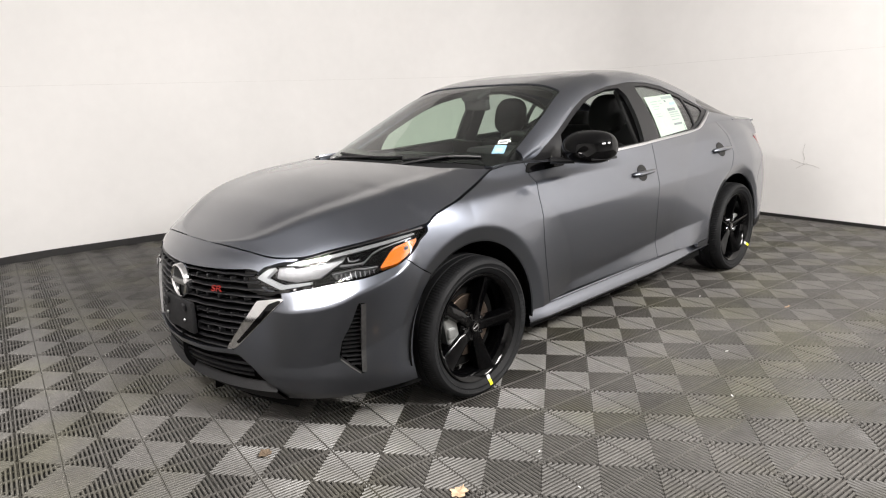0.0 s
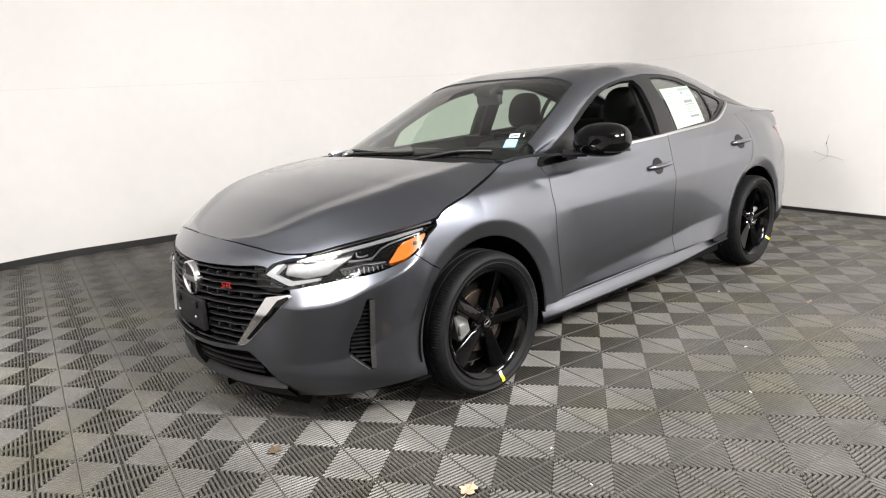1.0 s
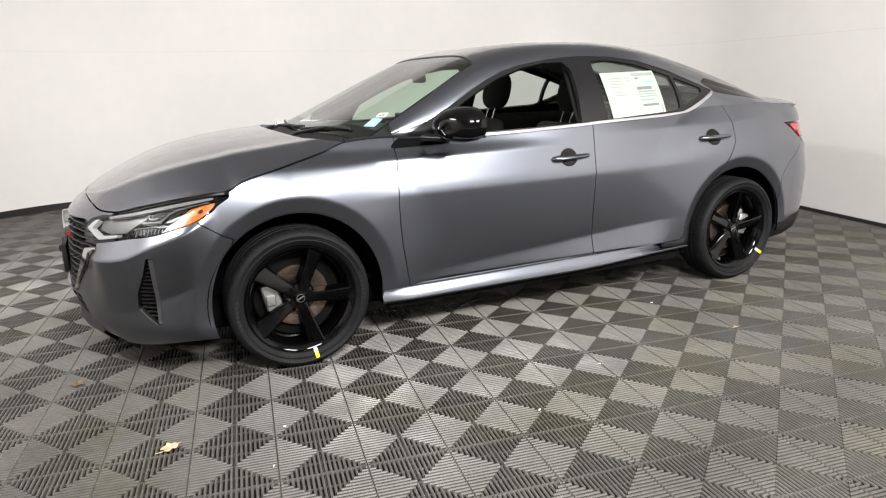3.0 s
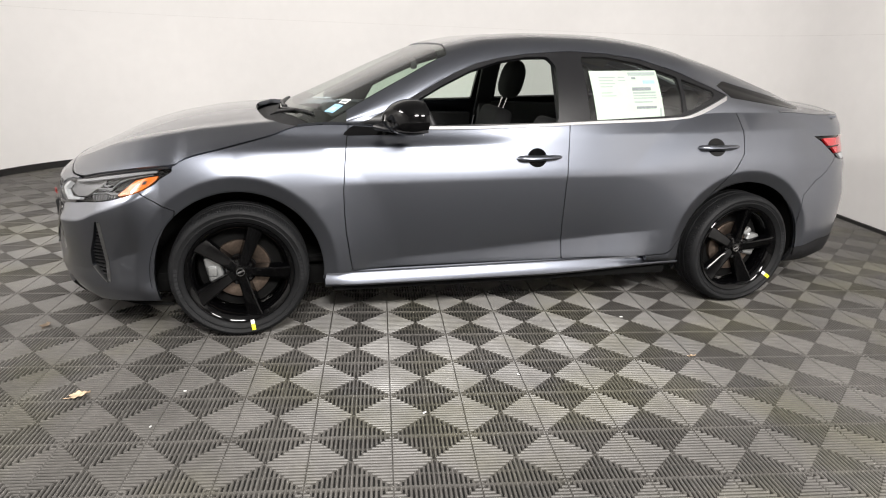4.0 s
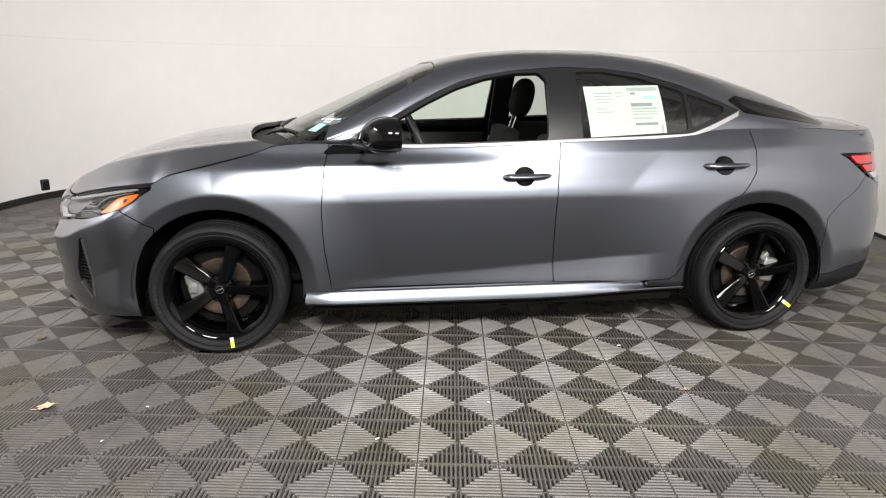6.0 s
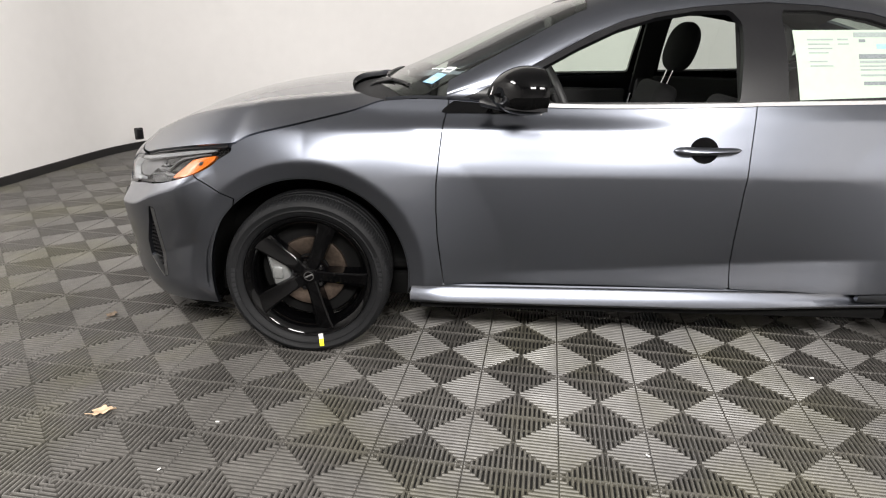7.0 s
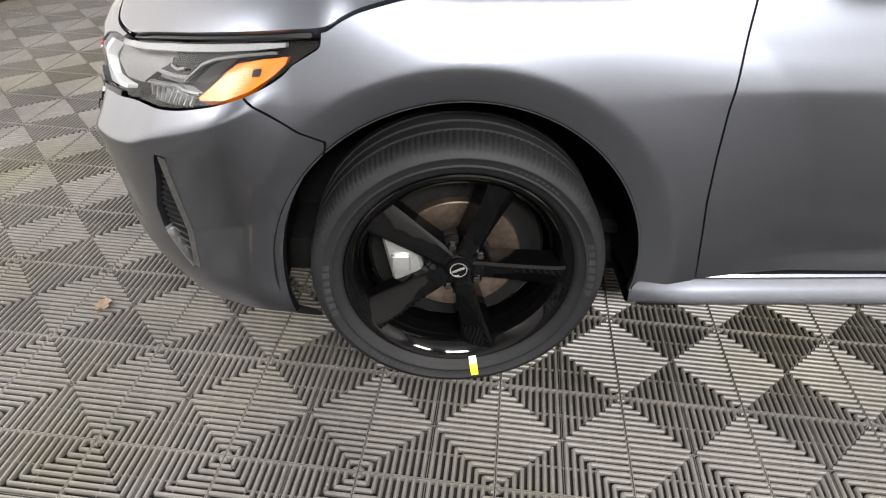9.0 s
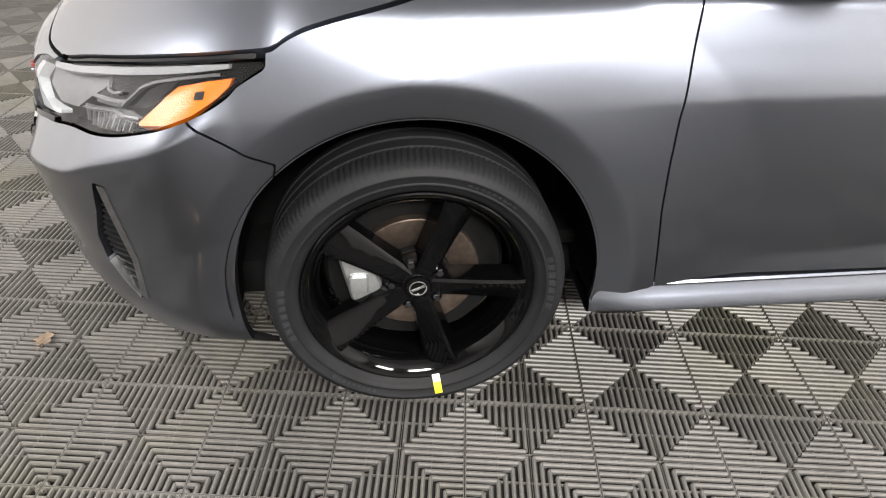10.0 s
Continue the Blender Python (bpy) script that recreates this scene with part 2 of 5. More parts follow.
def lathe(profile, n=64, axis="y"):
    """Turns (radius, along) pairs round the y axis."""
    p = np.array(profile, float)
    a = np.linspace(0, 2 * np.pi, n, endpoint=False)
    pts = np.stack([np.outer(np.cos(a), p[:, 0]), np.tile(p[:, 1], (n, 1)), np.outer(np.sin(a), p[:, 0])], -1)
    m = len(p)
    i = np.arange(n * m).reshape(n, m)
    j = np.roll(i, -1, 0)
    f = np.stack([i[:, :-1], j[:, :-1], j[:, 1:], i[:, 1:]], -1).reshape(-1, 4)
    return pts.reshape(-1, 3), f.tolist()


def tube(points, radius, n=8, caps=True):
    pts = [Vector(p) for p in points]
    r = radius if isinstance(radius, (list, tuple)) else [radius] * len(pts)
    verts, faces = [], []
    for k, p in enumerate(pts):
        d = (pts[min(k + 1, len(pts) - 1)] - pts[max(k - 1, 0)]).normalized()
        a = d.cross(Vector((0, 0, 1)))
        if a.length < 1e-3:
            a = d.cross(Vector((0, 1, 0)))
        a.normalize()
        b = d.cross(a)
        for i in range(n):
            w = 2 * math.pi * i / n
            verts.append(tuple(p + r[k] * (math.cos(w) * a + math.sin(w) * b)))
    for k in range(len(pts) - 1):
        for i in range(n):
            j = (i + 1) % n
            faces.append([k * n + i, k * n + j, (k + 1) * n + j, (k + 1) * n + i])
    if caps:
        faces.append(list(range(n))[::-1])
        faces.append(list(range((len(pts) - 1) * n, len(pts) * n)))
    return np.array(verts), faces


def block(size, bevel=0.01, segments=3, m=None, taper=None):
    bm = bmesh.new()
    bmesh.ops.create_cube(bm, size=1)
    for v in bm.verts:
        v.co = Vector((v.co.x * size[0], v.co.y * size[1], v.co.z * size[2]))
        if taper and v.co.z > 0:
            v.co.x *= taper[0]
            v.co.y *= taper[1]
    if bevel:
        bmesh.ops.bevel(bm, geom=bm.edges[:], offset=bevel, segments=segments, profile=0.6, affect="EDGES")
    if m is not None:
        bmesh.ops.transform(bm, matrix=m, verts=bm.verts)
    return bm


def slab(outline, thick, m=None, bevel=0.0):
    """A plate with the given outline in its x, z plane and a thickness along y."""
    bm = bmesh.new()
    front = [bm.verts.new((x, 0, z)) for x, z in outline]
    back = [bm.verts.new((x, thick, z)) for x, z in outline]
    n = len(front)
    bm.faces.new(front)
    bm.faces.new(back[::-1])
    for i in range(n):
        bm.faces.new((front[i], back[i], back[(i + 1) % n], front[(i + 1) % n]))
    bmesh.ops.recalc_face_normals(bm, faces=bm.faces)
    if bevel:
        bmesh.ops.bevel(bm, geom=[e for e in bm.edges if abs(e.verts[0].co.y - e.verts[1].co.y) < 1e-6], offset=bevel, segments=2, affect="EDGES")
    if m is not None:
        bmesh.ops.transform(bm, matrix=m, verts=bm.verts)
    return bm


# ---- the room ----
# plan in the turned axes: x from -3.0 to 4.93, far side at 4.1, open side behind the eye at -6
def room_outline(inset=0.0, n=24):
    x0, x1, y0, y1 = -3.02 + inset, 4.95 - inset, -5.8 + inset, 4.12 - inset
    pts = []
    for cx, cy, r, a0 in ((x1, y1, 1.9, 0), (x0, y1, 2.0, 90), (x0, y0, 1.0, 180), (x1, y0, 1.0, 270)):
        sx, sy = (-1 if cx == x1 else 1), (-1 if cy == y1 else 1)
        r = max(r - inset, 0.05)
        for k in range(n + 1):
            a = radians(a0 + 90 * k / n)
            pts.append((cx + sx * r + r * math.cos(a), cy + sy * r + r * math.sin(a)))
    return pts


HEIGHT = 3.6


def band(name, inset_out, inset_in, z0, z1, mat, label):
    a, b = room_outline(inset_out), room_outline(inset_in)
    n = len(a)
    top = z1 if callable(z1) else (lambda x: z1)
    verts = [(x, y, top(x) if high else z0) for ring, high in ((a, 0), (a, 1), (b, 1), (b, 0)) for x, y in ring]
    faces = []
    for i in range(n):
        j = (i + 1) % n
        for k in range(4):
            faces.append([k * n + i, k * n + j, (k + 1) % 4 * n + j, (k + 1) % 4 * n + i])
    ob = mesh_object(name, verts, faces, mat, angle=30)
    ob.matrix_basis = ROOM
    return tagged(ob, label, name.split("_")[0], kind="structure")


band("wall_round", -0.12, 0.0, 0.0, HEIGHT, WALL, "white painted smooth booth wall with rounded corners")
band("baseboard", 0.0, 0.018, 0.0, lambda x: 0.066 - 0.036 * float(step(x, 2.8, 4.2)), SKIRTING, "black rubber skirting along the white wall")
seam_band = band("wall_trim", -0.001, 0.0015, 1.583, 1.5865, SEAM, "faint horizontal joint line in the white wall")
ceil_me = room_outline(-0.12)
bm = bmesh.new()
low = [bm.verts.new((x, y, HEIGHT)) for x, y in ceil_me]
high = [bm.verts.new((x, y, HEIGHT + 0.12)) for x, y in ceil_me]
bm.faces.new(low[::-1])
bm.faces.new(high)
for i in range(len(low)):
    j = (i + 1) % len(low)
    bm.faces.new((low[i], low[j], high[j], high[i]))
ceiling = part("ceiling", bm, CEILING, smooth=False)
ceiling.matrix_basis = ROOM
tagged(ceiling, "plain dark ceiling above the white booth walls", "ceiling", kind="structure")


def ceiling_lamp(x, y, watts, tilt=0.0, turn=0.0):
    lamp = thing("ceiling_light", "flat white LED panel lamp hung under the ceiling", "ceiling light", "ceiling lights", m=ROOM @ pose(x, y, HEIGHT - 0.42, tilt, 0, turn))
    part("housing", block((1.32, 0.72, 0.07), 0.015, 2), SATIN, lamp)
    for side in (-1, 1):
        mesh_object("hanger", *tube([(side * 0.5, 0, 0.03), (side * 0.5, 0.24 * math.sin(radians(tilt)), 0.03 + 0.34 * math.cos(radians(tilt)))], 0.008, 8), SATIN, lamp)
    data = bpy.data.lights.new("lamp_panel", "AREA")
    data.shape, data.size, data.size_y, data.energy, data.color = "RECTANGLE", 1.25, 0.65, watts, (1.0, 0.965, 0.93)
    panel_light = new("lamp_panel", data)
    panel_light.parent = lamp
    panel_light.matrix_basis = pose(0, 0, -0.04)


for lx, ly, watts, tilt, turn in ((-2.45, -0.9, 170.0, 15.0, -90.0), (0.9, -4.6, 305.0, 45.0, 0.0), (3.2, -4.4, 260.0, 45.0, 12.0)):
    ceiling_lamp(lx, ly, watts, tilt, turn)

# old scratches on the wall behind the car
scratch = thing("wall_scratch", "thin grey scratch marks in the white wall", "wall scratch", m=ROOM)
for k, pts in enumerate((((0.135, 0.74), (0.150, 0.66), (0.130, 0.60), (0.136, 0.535)), ((0.262, 0.586), (0.16, 0.552), (0.05, 0.535), (-0.015, 0.512)), ((0.20, 0.50), (0.15, 0.53), (0.10, 0.555)))):
    mesh_object("scratch_line", *tube([(4.9485, y, z) for y, z in pts], 0.0024, 6), SCUFF, scratch)
# ---- the car: x runs from nose to tail, the front axle is at 0 ----
AXLE, HUB, ARCH = 2.713, 0.318, 0.386
X1, X2 = -0.31, 3.22
NOSE = curve((0.10, -0.83), (0.14, -0.86), (0.20, -0.925), (0.27, -0.950), (0.47, -0.940), (0.60, -0.925), (0.66, -0.912), (0.70, -0.885), (0.76, -0.815), (0.85, -0.76))
TAIL = curve((0.18, 3.64), (0.28, 3.69), (0.45, 3.715), (0.60, 3.71), (0.70, 3.68), (0.90, 3.65), (1.00, 3.63), (1.08, 3.60))
SIDE = curve((0.10, 0.78), (0.20, 0.825), (0.30, 0.852), (0.36, 0.856), (0.43, 0.863), (0.55, 0.8715), (0.68, 0.878), (0.735, 0.8795), (0.755, 0.876), (0.82, 0.858), (0.895, 0.836), (0.93, 0.826), (0.975, 0.812), (1.02, 0.796), (1.10, 0.755))
FENDER = curve((0.10, 0.82), (0.20, 0.880), (0.30, 0.902), (0.45, 0.905), (0.60, 0.902), (0.70, 0.882), (0.78, 0.863), (0.85, 0.850), (0.893, 0.838), (0.905, 0.828), (0.943, 0.778), (0.98, 0.750), (1.05, 0.700))
CREASE = curve((-0.9, -0.015), (0.3, -0.01), (1.0, 0.0), (2.3, 0.022), (3.3, 0.04))
EDGE_U = curve((0, 0.758), (0.14, 0.755), (0.28, 0.745), (0.42, 0.730), (0.50, 0.733), (0.60, 0.757), (0.70, 0.778), (0.85, 0.803), (0.95, 0.814), (1.0, 0.818))
EDGE_X = curve((-0.31, 0.818), (-0.252, 0.824), (-0.225, 0.840), (-0.19, 0.856), (0.0, 0.902), (0.17, 0.942), (0.29, 0.980), (0.45, 0.990), (0.87, 0.975), (1.57, 1.000), (2.26, 1.040), (2.6, 1.068), (3.0, 1.072), (3.22, 1.060))


def soft_drop(d, h=0.016):
    return np.where(d < -h, d + h / 2, -d * d / (2 * h))


def half_width(x, z):
    zz = z - CREASE(x)
    w = SIDE(zz)
    f = FENDER(zz)
    high = step(z, 0.885, 0.918)
    k = (1 - step(x, 0.10, 0.55)) * (1 - high) + (1 - step(x, 0.50, 1.60)) * high
    w = w * (1 - k) + f * k
    w = w - 0.016 * step(x, 1.7, 2.6) * step(z, 0.72, 0.95) - 0.34 * np.clip(z - 0.955 - 0.03 * (x - 2.0), 0, 0.2) * step(x, 1.6, 2.2) + 0.02 * step(x, 2.3, 2.9) * (1 - step(z, 0.55, 0.80))
    for ax in (0.0, AXLE):
        r = np.hypot(x - ax, z - HUB)
        wide = (0.16 if ax == 0 else 0.28) + 0.14 * np.abs(x - ax) / (r + 1e-6)
        q = np.clip(1 - np.maximum(r - 0.457, 0) / wide, 0, 1) ** 1.25 * step(z, 0.16, 0.30)
        w = w * (1 - q) + (0.905 + 0.30 * soft_drop(np.clip(r - 0.457, -0.075, 0))) * q
    low = np.clip(0.335 + 0.072 * (x - 0.6) - z, 0, 0.14) * step(x, 0.5, 0.9) * (1 - step(x, 1.95, 2.28))
    return (w + (0.17 + 0.12 * step(x, 0.9, 1.9)) * low) * (1 - 0.03 * step(x, 2.95, 3.3))


RIDGE = curve((0.3, 0.535), (0.45, 0.545), (0.58, 0.560), (0.64, 0.576), (0.72, 0.616), (0.84, 0.664), (0.93, 0.702), (1.0, 0.730))


def hull(u, z):
    """A point of the outer skin: u runs 0 to 1 round the nose, 1 to 2 along the flank, 2 to 3 round the tail."""
    u, z = np.broadcast_arrays(np.asarray(u, float), np.asarray(z, float))
    a = np.clip(u, 0, 1) * np.pi / 2
    c = np.clip(u - 2, 0, 1) * np.pi / 2
    xf, xr = NOSE(z), TAIL(z)
    x = np.where(u < 1, xf + (X1 - xf) * (1 - np.cos(a)), np.where(u > 2, X2 + (xr - X2) * np.sin(c), X1 + (X2 - X1) * (u - 1)))
    w = half_width(x, z)
    y = -np.where(u < 1, w * np.sin(a), np.where(u > 2, w * np.abs(np.cos(c)) ** 0.65, w))
    ridge = RIDGE(u)
    b = 0.050 * np.where(z > ridge, np.clip(1 - (z - ridge) / 0.075, 0, 1), np.clip(1 - (ridge - z) / 0.24, 0, 1)) * step(u, 0.38, 0.52) * (1 - step(u, 0.84, 1.0))
    x = x - b * np.cos(a)
    y = y - b * np.sin(a)
    s = np.where(u < 1, X1 - 1.2 * (1 - u), np.where(u > 2, X2 + 1.05 * (u - 2), x))
    return np.stack([x, y, z, s], -1)


def edge_z(u):
    x = X1 + (X2 - X1) * (np.clip(u, 1, 2) - 1)
    return np.where(u < 1, EDGE_U(u), EDGE_X(x))


def u_of(s):
    return np.where(s < X1, 1 - (X1 - s) / 1.2, np.where(s > X2, 2 + (s - X2) / 1.05, 1 + (s - X1) / (X2 - X1)))


def s_of(u):
    return X1 - 1.2 * (1 - u)


us = np.concatenate([np.linspace(0, 1, 120)[:-1], np.linspace(1, 2, 400)[:-1], np.linspace(2, 3, 60)])
vs = np.linspace(0, 1, 96)
bottom = 0.135 + 0.065 * step(us, 0.35, 0.9) + 0.05 * step(us, 1.9, 2.2)
skin_z = bottom[:, None] + (edge_z(us) - 0.003 - bottom)[:, None] * vs[None, :]
SKIN = sheet(hull(us[:, None] * np.ones_like(skin_z), skin_z))


def cut_panel(mesh, keep=(), drop=(), arches=False, gap=0.0022):
    v, f = mesh
    for poly in keep:
        d = inside(poly)
        v, f = clip(v, f, lambda q: d(q[:, 3], q[:, 2]) - gap)
    for poly in drop:
        d = inside(poly)
        v, f = clip(v, f, lambda q: -d(q[:, 3], q[:, 2]) - gap * 0.5)
    if arches:
        for ax in (0.0, AXLE):
            v, f = clip(v, f, lambda q: np.hypot(q[:, 3] - ax, q[:, 2] - HUB) - ARCH)
    return v, f


def uz(*pts):
    return [(s_of(u) if u < 1 else u, z) for u, z in pts]


# outlines on the skin: (along the skin, height)
LAMP_TOP = curve((0.385, 0.697), (0.44, 0.716), (0.50, 0.723), (0.60, 0.747), (0.70, 0.768), (0.85, 0.793), (0.95, 0.804), (1.016, 0.808))
LAMP_LOW = curve((0.45, 0.613), (0.54, 0.624), (0.62, 0.640), (0.69, 0.652), (0.76, 0.667), (0.83, 0.688), (0.89, 0.709), (0.965, 0.742), (1.0, 0.768), (1.014, 0.797))


def su(u):
    return float(s_of(u)) if u < 1 else X1 + (X2 - X1) * (u - 1)


def lamp_shape(raise_u=2.0, lift=0.0):
    top = [(su(u), float(LAMP_TOP(u)) + (lift if u > raise_u else 0)) for u in np.linspace(0.385, 1.016, 36)]
    low = [(su(u), float(LAMP_LOW(u))) for u in np.linspace(1.014, 0.45, 36)]
    return [(su(0.352), 0.655)] + top + low + [(su(0.40), 0.618)]


LAMP_OUT, LAMP_CUT = lamp_shape(), lamp_shape(0.50, 0.06)
LAMP_GAP = [(su(u), float(LAMP_TOP(u)) + 0.001) for u in np.linspace(0.51, 1.010, 30)] + [(su(u), float(edge_z(u)) - 0.004) for u in np.linspace(1.010, 0.51, 30)]
AMBER_OUT = uz((0.796, 0.688), (0.842, 0.738), (0.868, 0.756), (0.93, 0.770), (0.990, 0.778), (0.982, 0.764), (0.955, 0.745), (0.910, 0.720), (0.860, 0.701))
GRILLE_OUT = uz((-0.2, 0.668), (0.0, 0.668), (0.12, 0.672), (0.24, 0.679), (0.33, 0.688), (0.372, 0.684), (0.35, 0.655), (0.40, 0.615), (0.46, 0.605),
                (0.46, 0.585), (0.265, 0.358), (0.12, 0.340), (-0.2, 0.335))
INTAKE_OUT = uz((-0.2, 0.316), (0.0, 0.316), (0.14, 0.322), (0.24, 0.334), (0.29, 0.338), (0.34, 0.295), (0.41, 0.205), (0.42, 0.10), (0.40, 0.06), (-0.2, 0.06))
FIN_OUT = uz((0.735, 0.572), (0.712, 0.574), (0.690, 0.500), (0.655, 0.420), (0.645, 0.352), (0.715, 0.278), (0.737, 0.284))
BUMPER = uz((-0.2, 0.05), (0.93, 0.05)) + [(-0.34, 0.1), (-0.30, 0.45), (-0.262, 0.623)] + uz((0.905, 0.712), (0.90, 0.80), (0.89, 0.88), (0.70, 0.88), (0.3, 0.88), (-0.2, 0.88))
FRONT_CUT = [(0.528, 1.02), (0.520, 0.96), (0.503, 0.90), (0.492, 0.80), (0.484, 0.70), (0.486, 0.60), (0.493, 0.50), (0.508, 0.40), (0.522, 0.31), (0.522, 0.05)]
MID_CUT = [(1.648, 1.10), (1.642, 0.98), (1.626, 0.80), (1.620, 0.70), (1.620, 0.5), (1.628, 0.30), (1.628, 0.05)]
REAR_CUT = [(2.672, 1.12), (2.668, 0.95), (2.655, 0.86), (2.600, 0.775), (2.475, 0.638), (2.390, 0.510), (2.320, 0.395), (2.275, 0.335), (2.235, 0.313), (2.12, 0.308)]
FENDER_OUT = uz((0.89, 0.90), (0.90, 0.800), (0.905, 0.712)) + [(-0.262, 0.623), (-0.30, 0.45), (-0.34, 0.05), (0.30, 0.05), (0.384, 0.262), (0.40, 0.296), (0.522, 0.300)] + FRONT_CUT[-2::-1]
FRONT_DOOR = FRONT_CUT[:-2] + [(0.522, 0.302), (1.628, 0.308)] + MID_CUT[-3::-1]
REAR_DOOR = MID_CUT[:-2] + [(1.628, 0.308)] + REAR_CUT[::-1]
TAIL_OUT = [(3.165, 0.945), (4.30, 0.948), (4.30, 0.83), (3.62, 0.802), (3.50, 0.806), (3.40, 0.825), (3.28, 0.885)]
QUARTER = REAR_CUT + [(2.12, 0.275), (2.335, 0.266), (2.336, 0.05), (5, 0.05), (5, 1.2)]
REAR_BUMPER = [(3.09, 0.05), (3.09, 0.62), (3.165, 0.70), (3.385, 0.832), (3.50, 0.803), (3.64, 0.76), (5, 0.70), (5, 0.05)]
DIFFUSER = [(3.02, 0.0), (3.08, 0.30), (3.3, 0.345), (5, 0.40), (5, 0.0)]

car = thing("car", "dark grey metallic four-door saloon with black wheels, driver's window open", "car", m=pose(0, 0.03, 0))


def skin_normals(v, e=0.009):
    """Smooth normals of the outer skin, so that highlights run clean across the panels."""
    s, z = v[:, 3], v[:, 2]
    a = hull(u_of(s + e), z)[:, :3] - hull(u_of(s - e), z)[:, :3]
    b = hull(u_of(s), z + e)[:, :3] - hull(u_of(s), z - e)[:, :3]
    n = np.cross(a, b)
    return n / (np.linalg.norm(n, axis=1, keepdims=True) + 1e-12)


def smooth_skin(ob, n, count, total):
    """Gives the outer faces their clean normals and leaves the turned-in edges as they are."""
    out = []
    for p in ob.data.polygons:
        outer = p.index % total < count
        out.extend([tuple(n[i]) if outer else (0.0, 0.0, 0.0) for i in p.vertices])
    ob.data.normals_split_custom_set(out)


def panel(name, mesh, mat, label="", depth=0.02, whole=False, parent=None, right=True, skin=False):
    """One body panel on the near side, and its twin on the far side."""
    v, f = hem(*mesh, depth, flip=False, middle=not whole)
    made = []
    n = skin_normals(v) if skin else None
    flip = np.array([1, -1, 1])
    if whole:
        made.append(mesh_object(name, *both_sides(v, f), mat, parent or car, label))
        if skin:
            smooth_skin(made[0], np.vstack([n, n * flip]), len(mesh[1]), len(f))
    else:
        made.append(mesh_object(name, v, f, mat, parent or car, label))
        if right:
            made.append(mesh_object(name, *mirrored(v, f), mat, parent or car, label))
        for ob, k in zip(made, (1, flip)):
            if skin:
                smooth_skin(ob, n * k, len(mesh[1]), len(f))
    return made


panel("front_bumper", cut_panel(SKIN, [BUMPER], [LAMP_CUT, GRILLE_OUT, INTAKE_OUT, FIN_OUT], True), PAINT, "grey metallic front bumper with black intakes", whole=True, skin=True)
panel("fender", cut_panel(SKIN, [FENDER_OUT], [LAMP_CUT], True), PAINT, skin=True)
front_doors = panel("front_door", cut_panel(SKIN, [FRONT_DOOR]), PAINT, "grey front door with the window wound down", skin=True)
rear_doors = panel("rear_door", cut_panel(SKIN, [REAR_DOOR], (), True), PAINT, "grey rear door with a paper label in its window", skin=True)
panel("quarter_panel", cut_panel(SKIN, [QUARTER], [TAIL_OUT, REAR_BUMPER], True), PAINT, skin=True)
panel("rear_bumper", cut_panel(SKIN, [REAR_BUMPER], [TAIL_OUT, DIFFUSER], True), PAINT, whole=True)
panel("rear_diffuser", cut_panel(SKIN, [DIFFUSER], (), True), PLASTIC, "black plastic lower edge of the rear bumper", whole=True)

# hood, from the edge of the skin to the middle
eu = np.concatenate([np.linspace(0, 1, 200)[:-1], np.linspace(1, 2, 400)])
edge = hull(eu, edge_z(eu))
order = np.argsort(edge[:, 0])
EX, EY, EZ = edge[order, 0], edge[order, 1], edge[order, 2]
HOOD_MID = curve((-0.82, 0.752), (-0.724, 0.799), (-0.512, 0.894), (-0.209, 0.972), (0.10, 1.006), (0.31, 1.020), (0.45, 1.022))
DECK_MID = curve((3.0, 1.15), (3.2, 1.125), (3.35, 1.105), (3.50, 1.090), (3.65, 1.075))


HOOD_CREASE = curve((-0.82, 0.66), (-0.60, 0.69), (-0.30, 0.74), (0.0, 0.79), (0.20, 0.83), (0.45, 0.86))


def top_sheet(xs, mid, n=73):
    """The hood: a gently crowned middle, a shallow channel, a crease and a falling outer strip."""
    t = np.linspace(0, 1, n)
    yb, zb = -np.interp(xs, EX, EY), np.interp(xs, EX, EZ)
    q = np.linspace(0, 1, 600)
    x = np.repeat(xs[:, None], n, 1)
    y = -yb[:, None] * t[None, :]
    m = mid(xs)
    z = np.empty_like(x)
    for i, c in enumerate(HOOD_CREASE(xs)):
        slope = 0.52 * q - 0.34 * np.exp(-((q - c + 0.09) / 0.055) ** 2) + 1.25 * step(q, c - 0.035, c + 0.045) + 0.5 * step(q, 0.9, 1.0)
        fall = np.concatenate([[0], np.cumsum((slope[1:] + slope[:-1]) / 2)])
        z[i] = m[i] - (m[i] - zb[i]) * np.interp(t, q, fall / fall[-1])
    return np.stack([x, y, z, x], -1)[:, ::-1]


hx = np.concatenate([-0.8145 + 0.25 * np.linspace(0, 1, 30) ** 2, np.linspace(-0.56, 0.45, 70)])
HOOD_END = lambda y: 0.088 + 0.072 * (y / 0.61) ** 2 + 0.10 * np.clip((np.abs(y) - 0.55) / 0.2, 0, 2) ** 2
v, f = sheet(top_sheet(hx, HOOD_MID))
v, f = clip(v, f, lambda q: HOOD_END(q[:, 1]) - q[:, 0])
v, f = clip(v, f, lambda q: np.interp(q[:, 0], EX, -EY) - 0.0065 + q[:, 1])
panel("hood", (v, f), PAINT, "grey metallic hood with a central raised section", 0.025, whole=True)
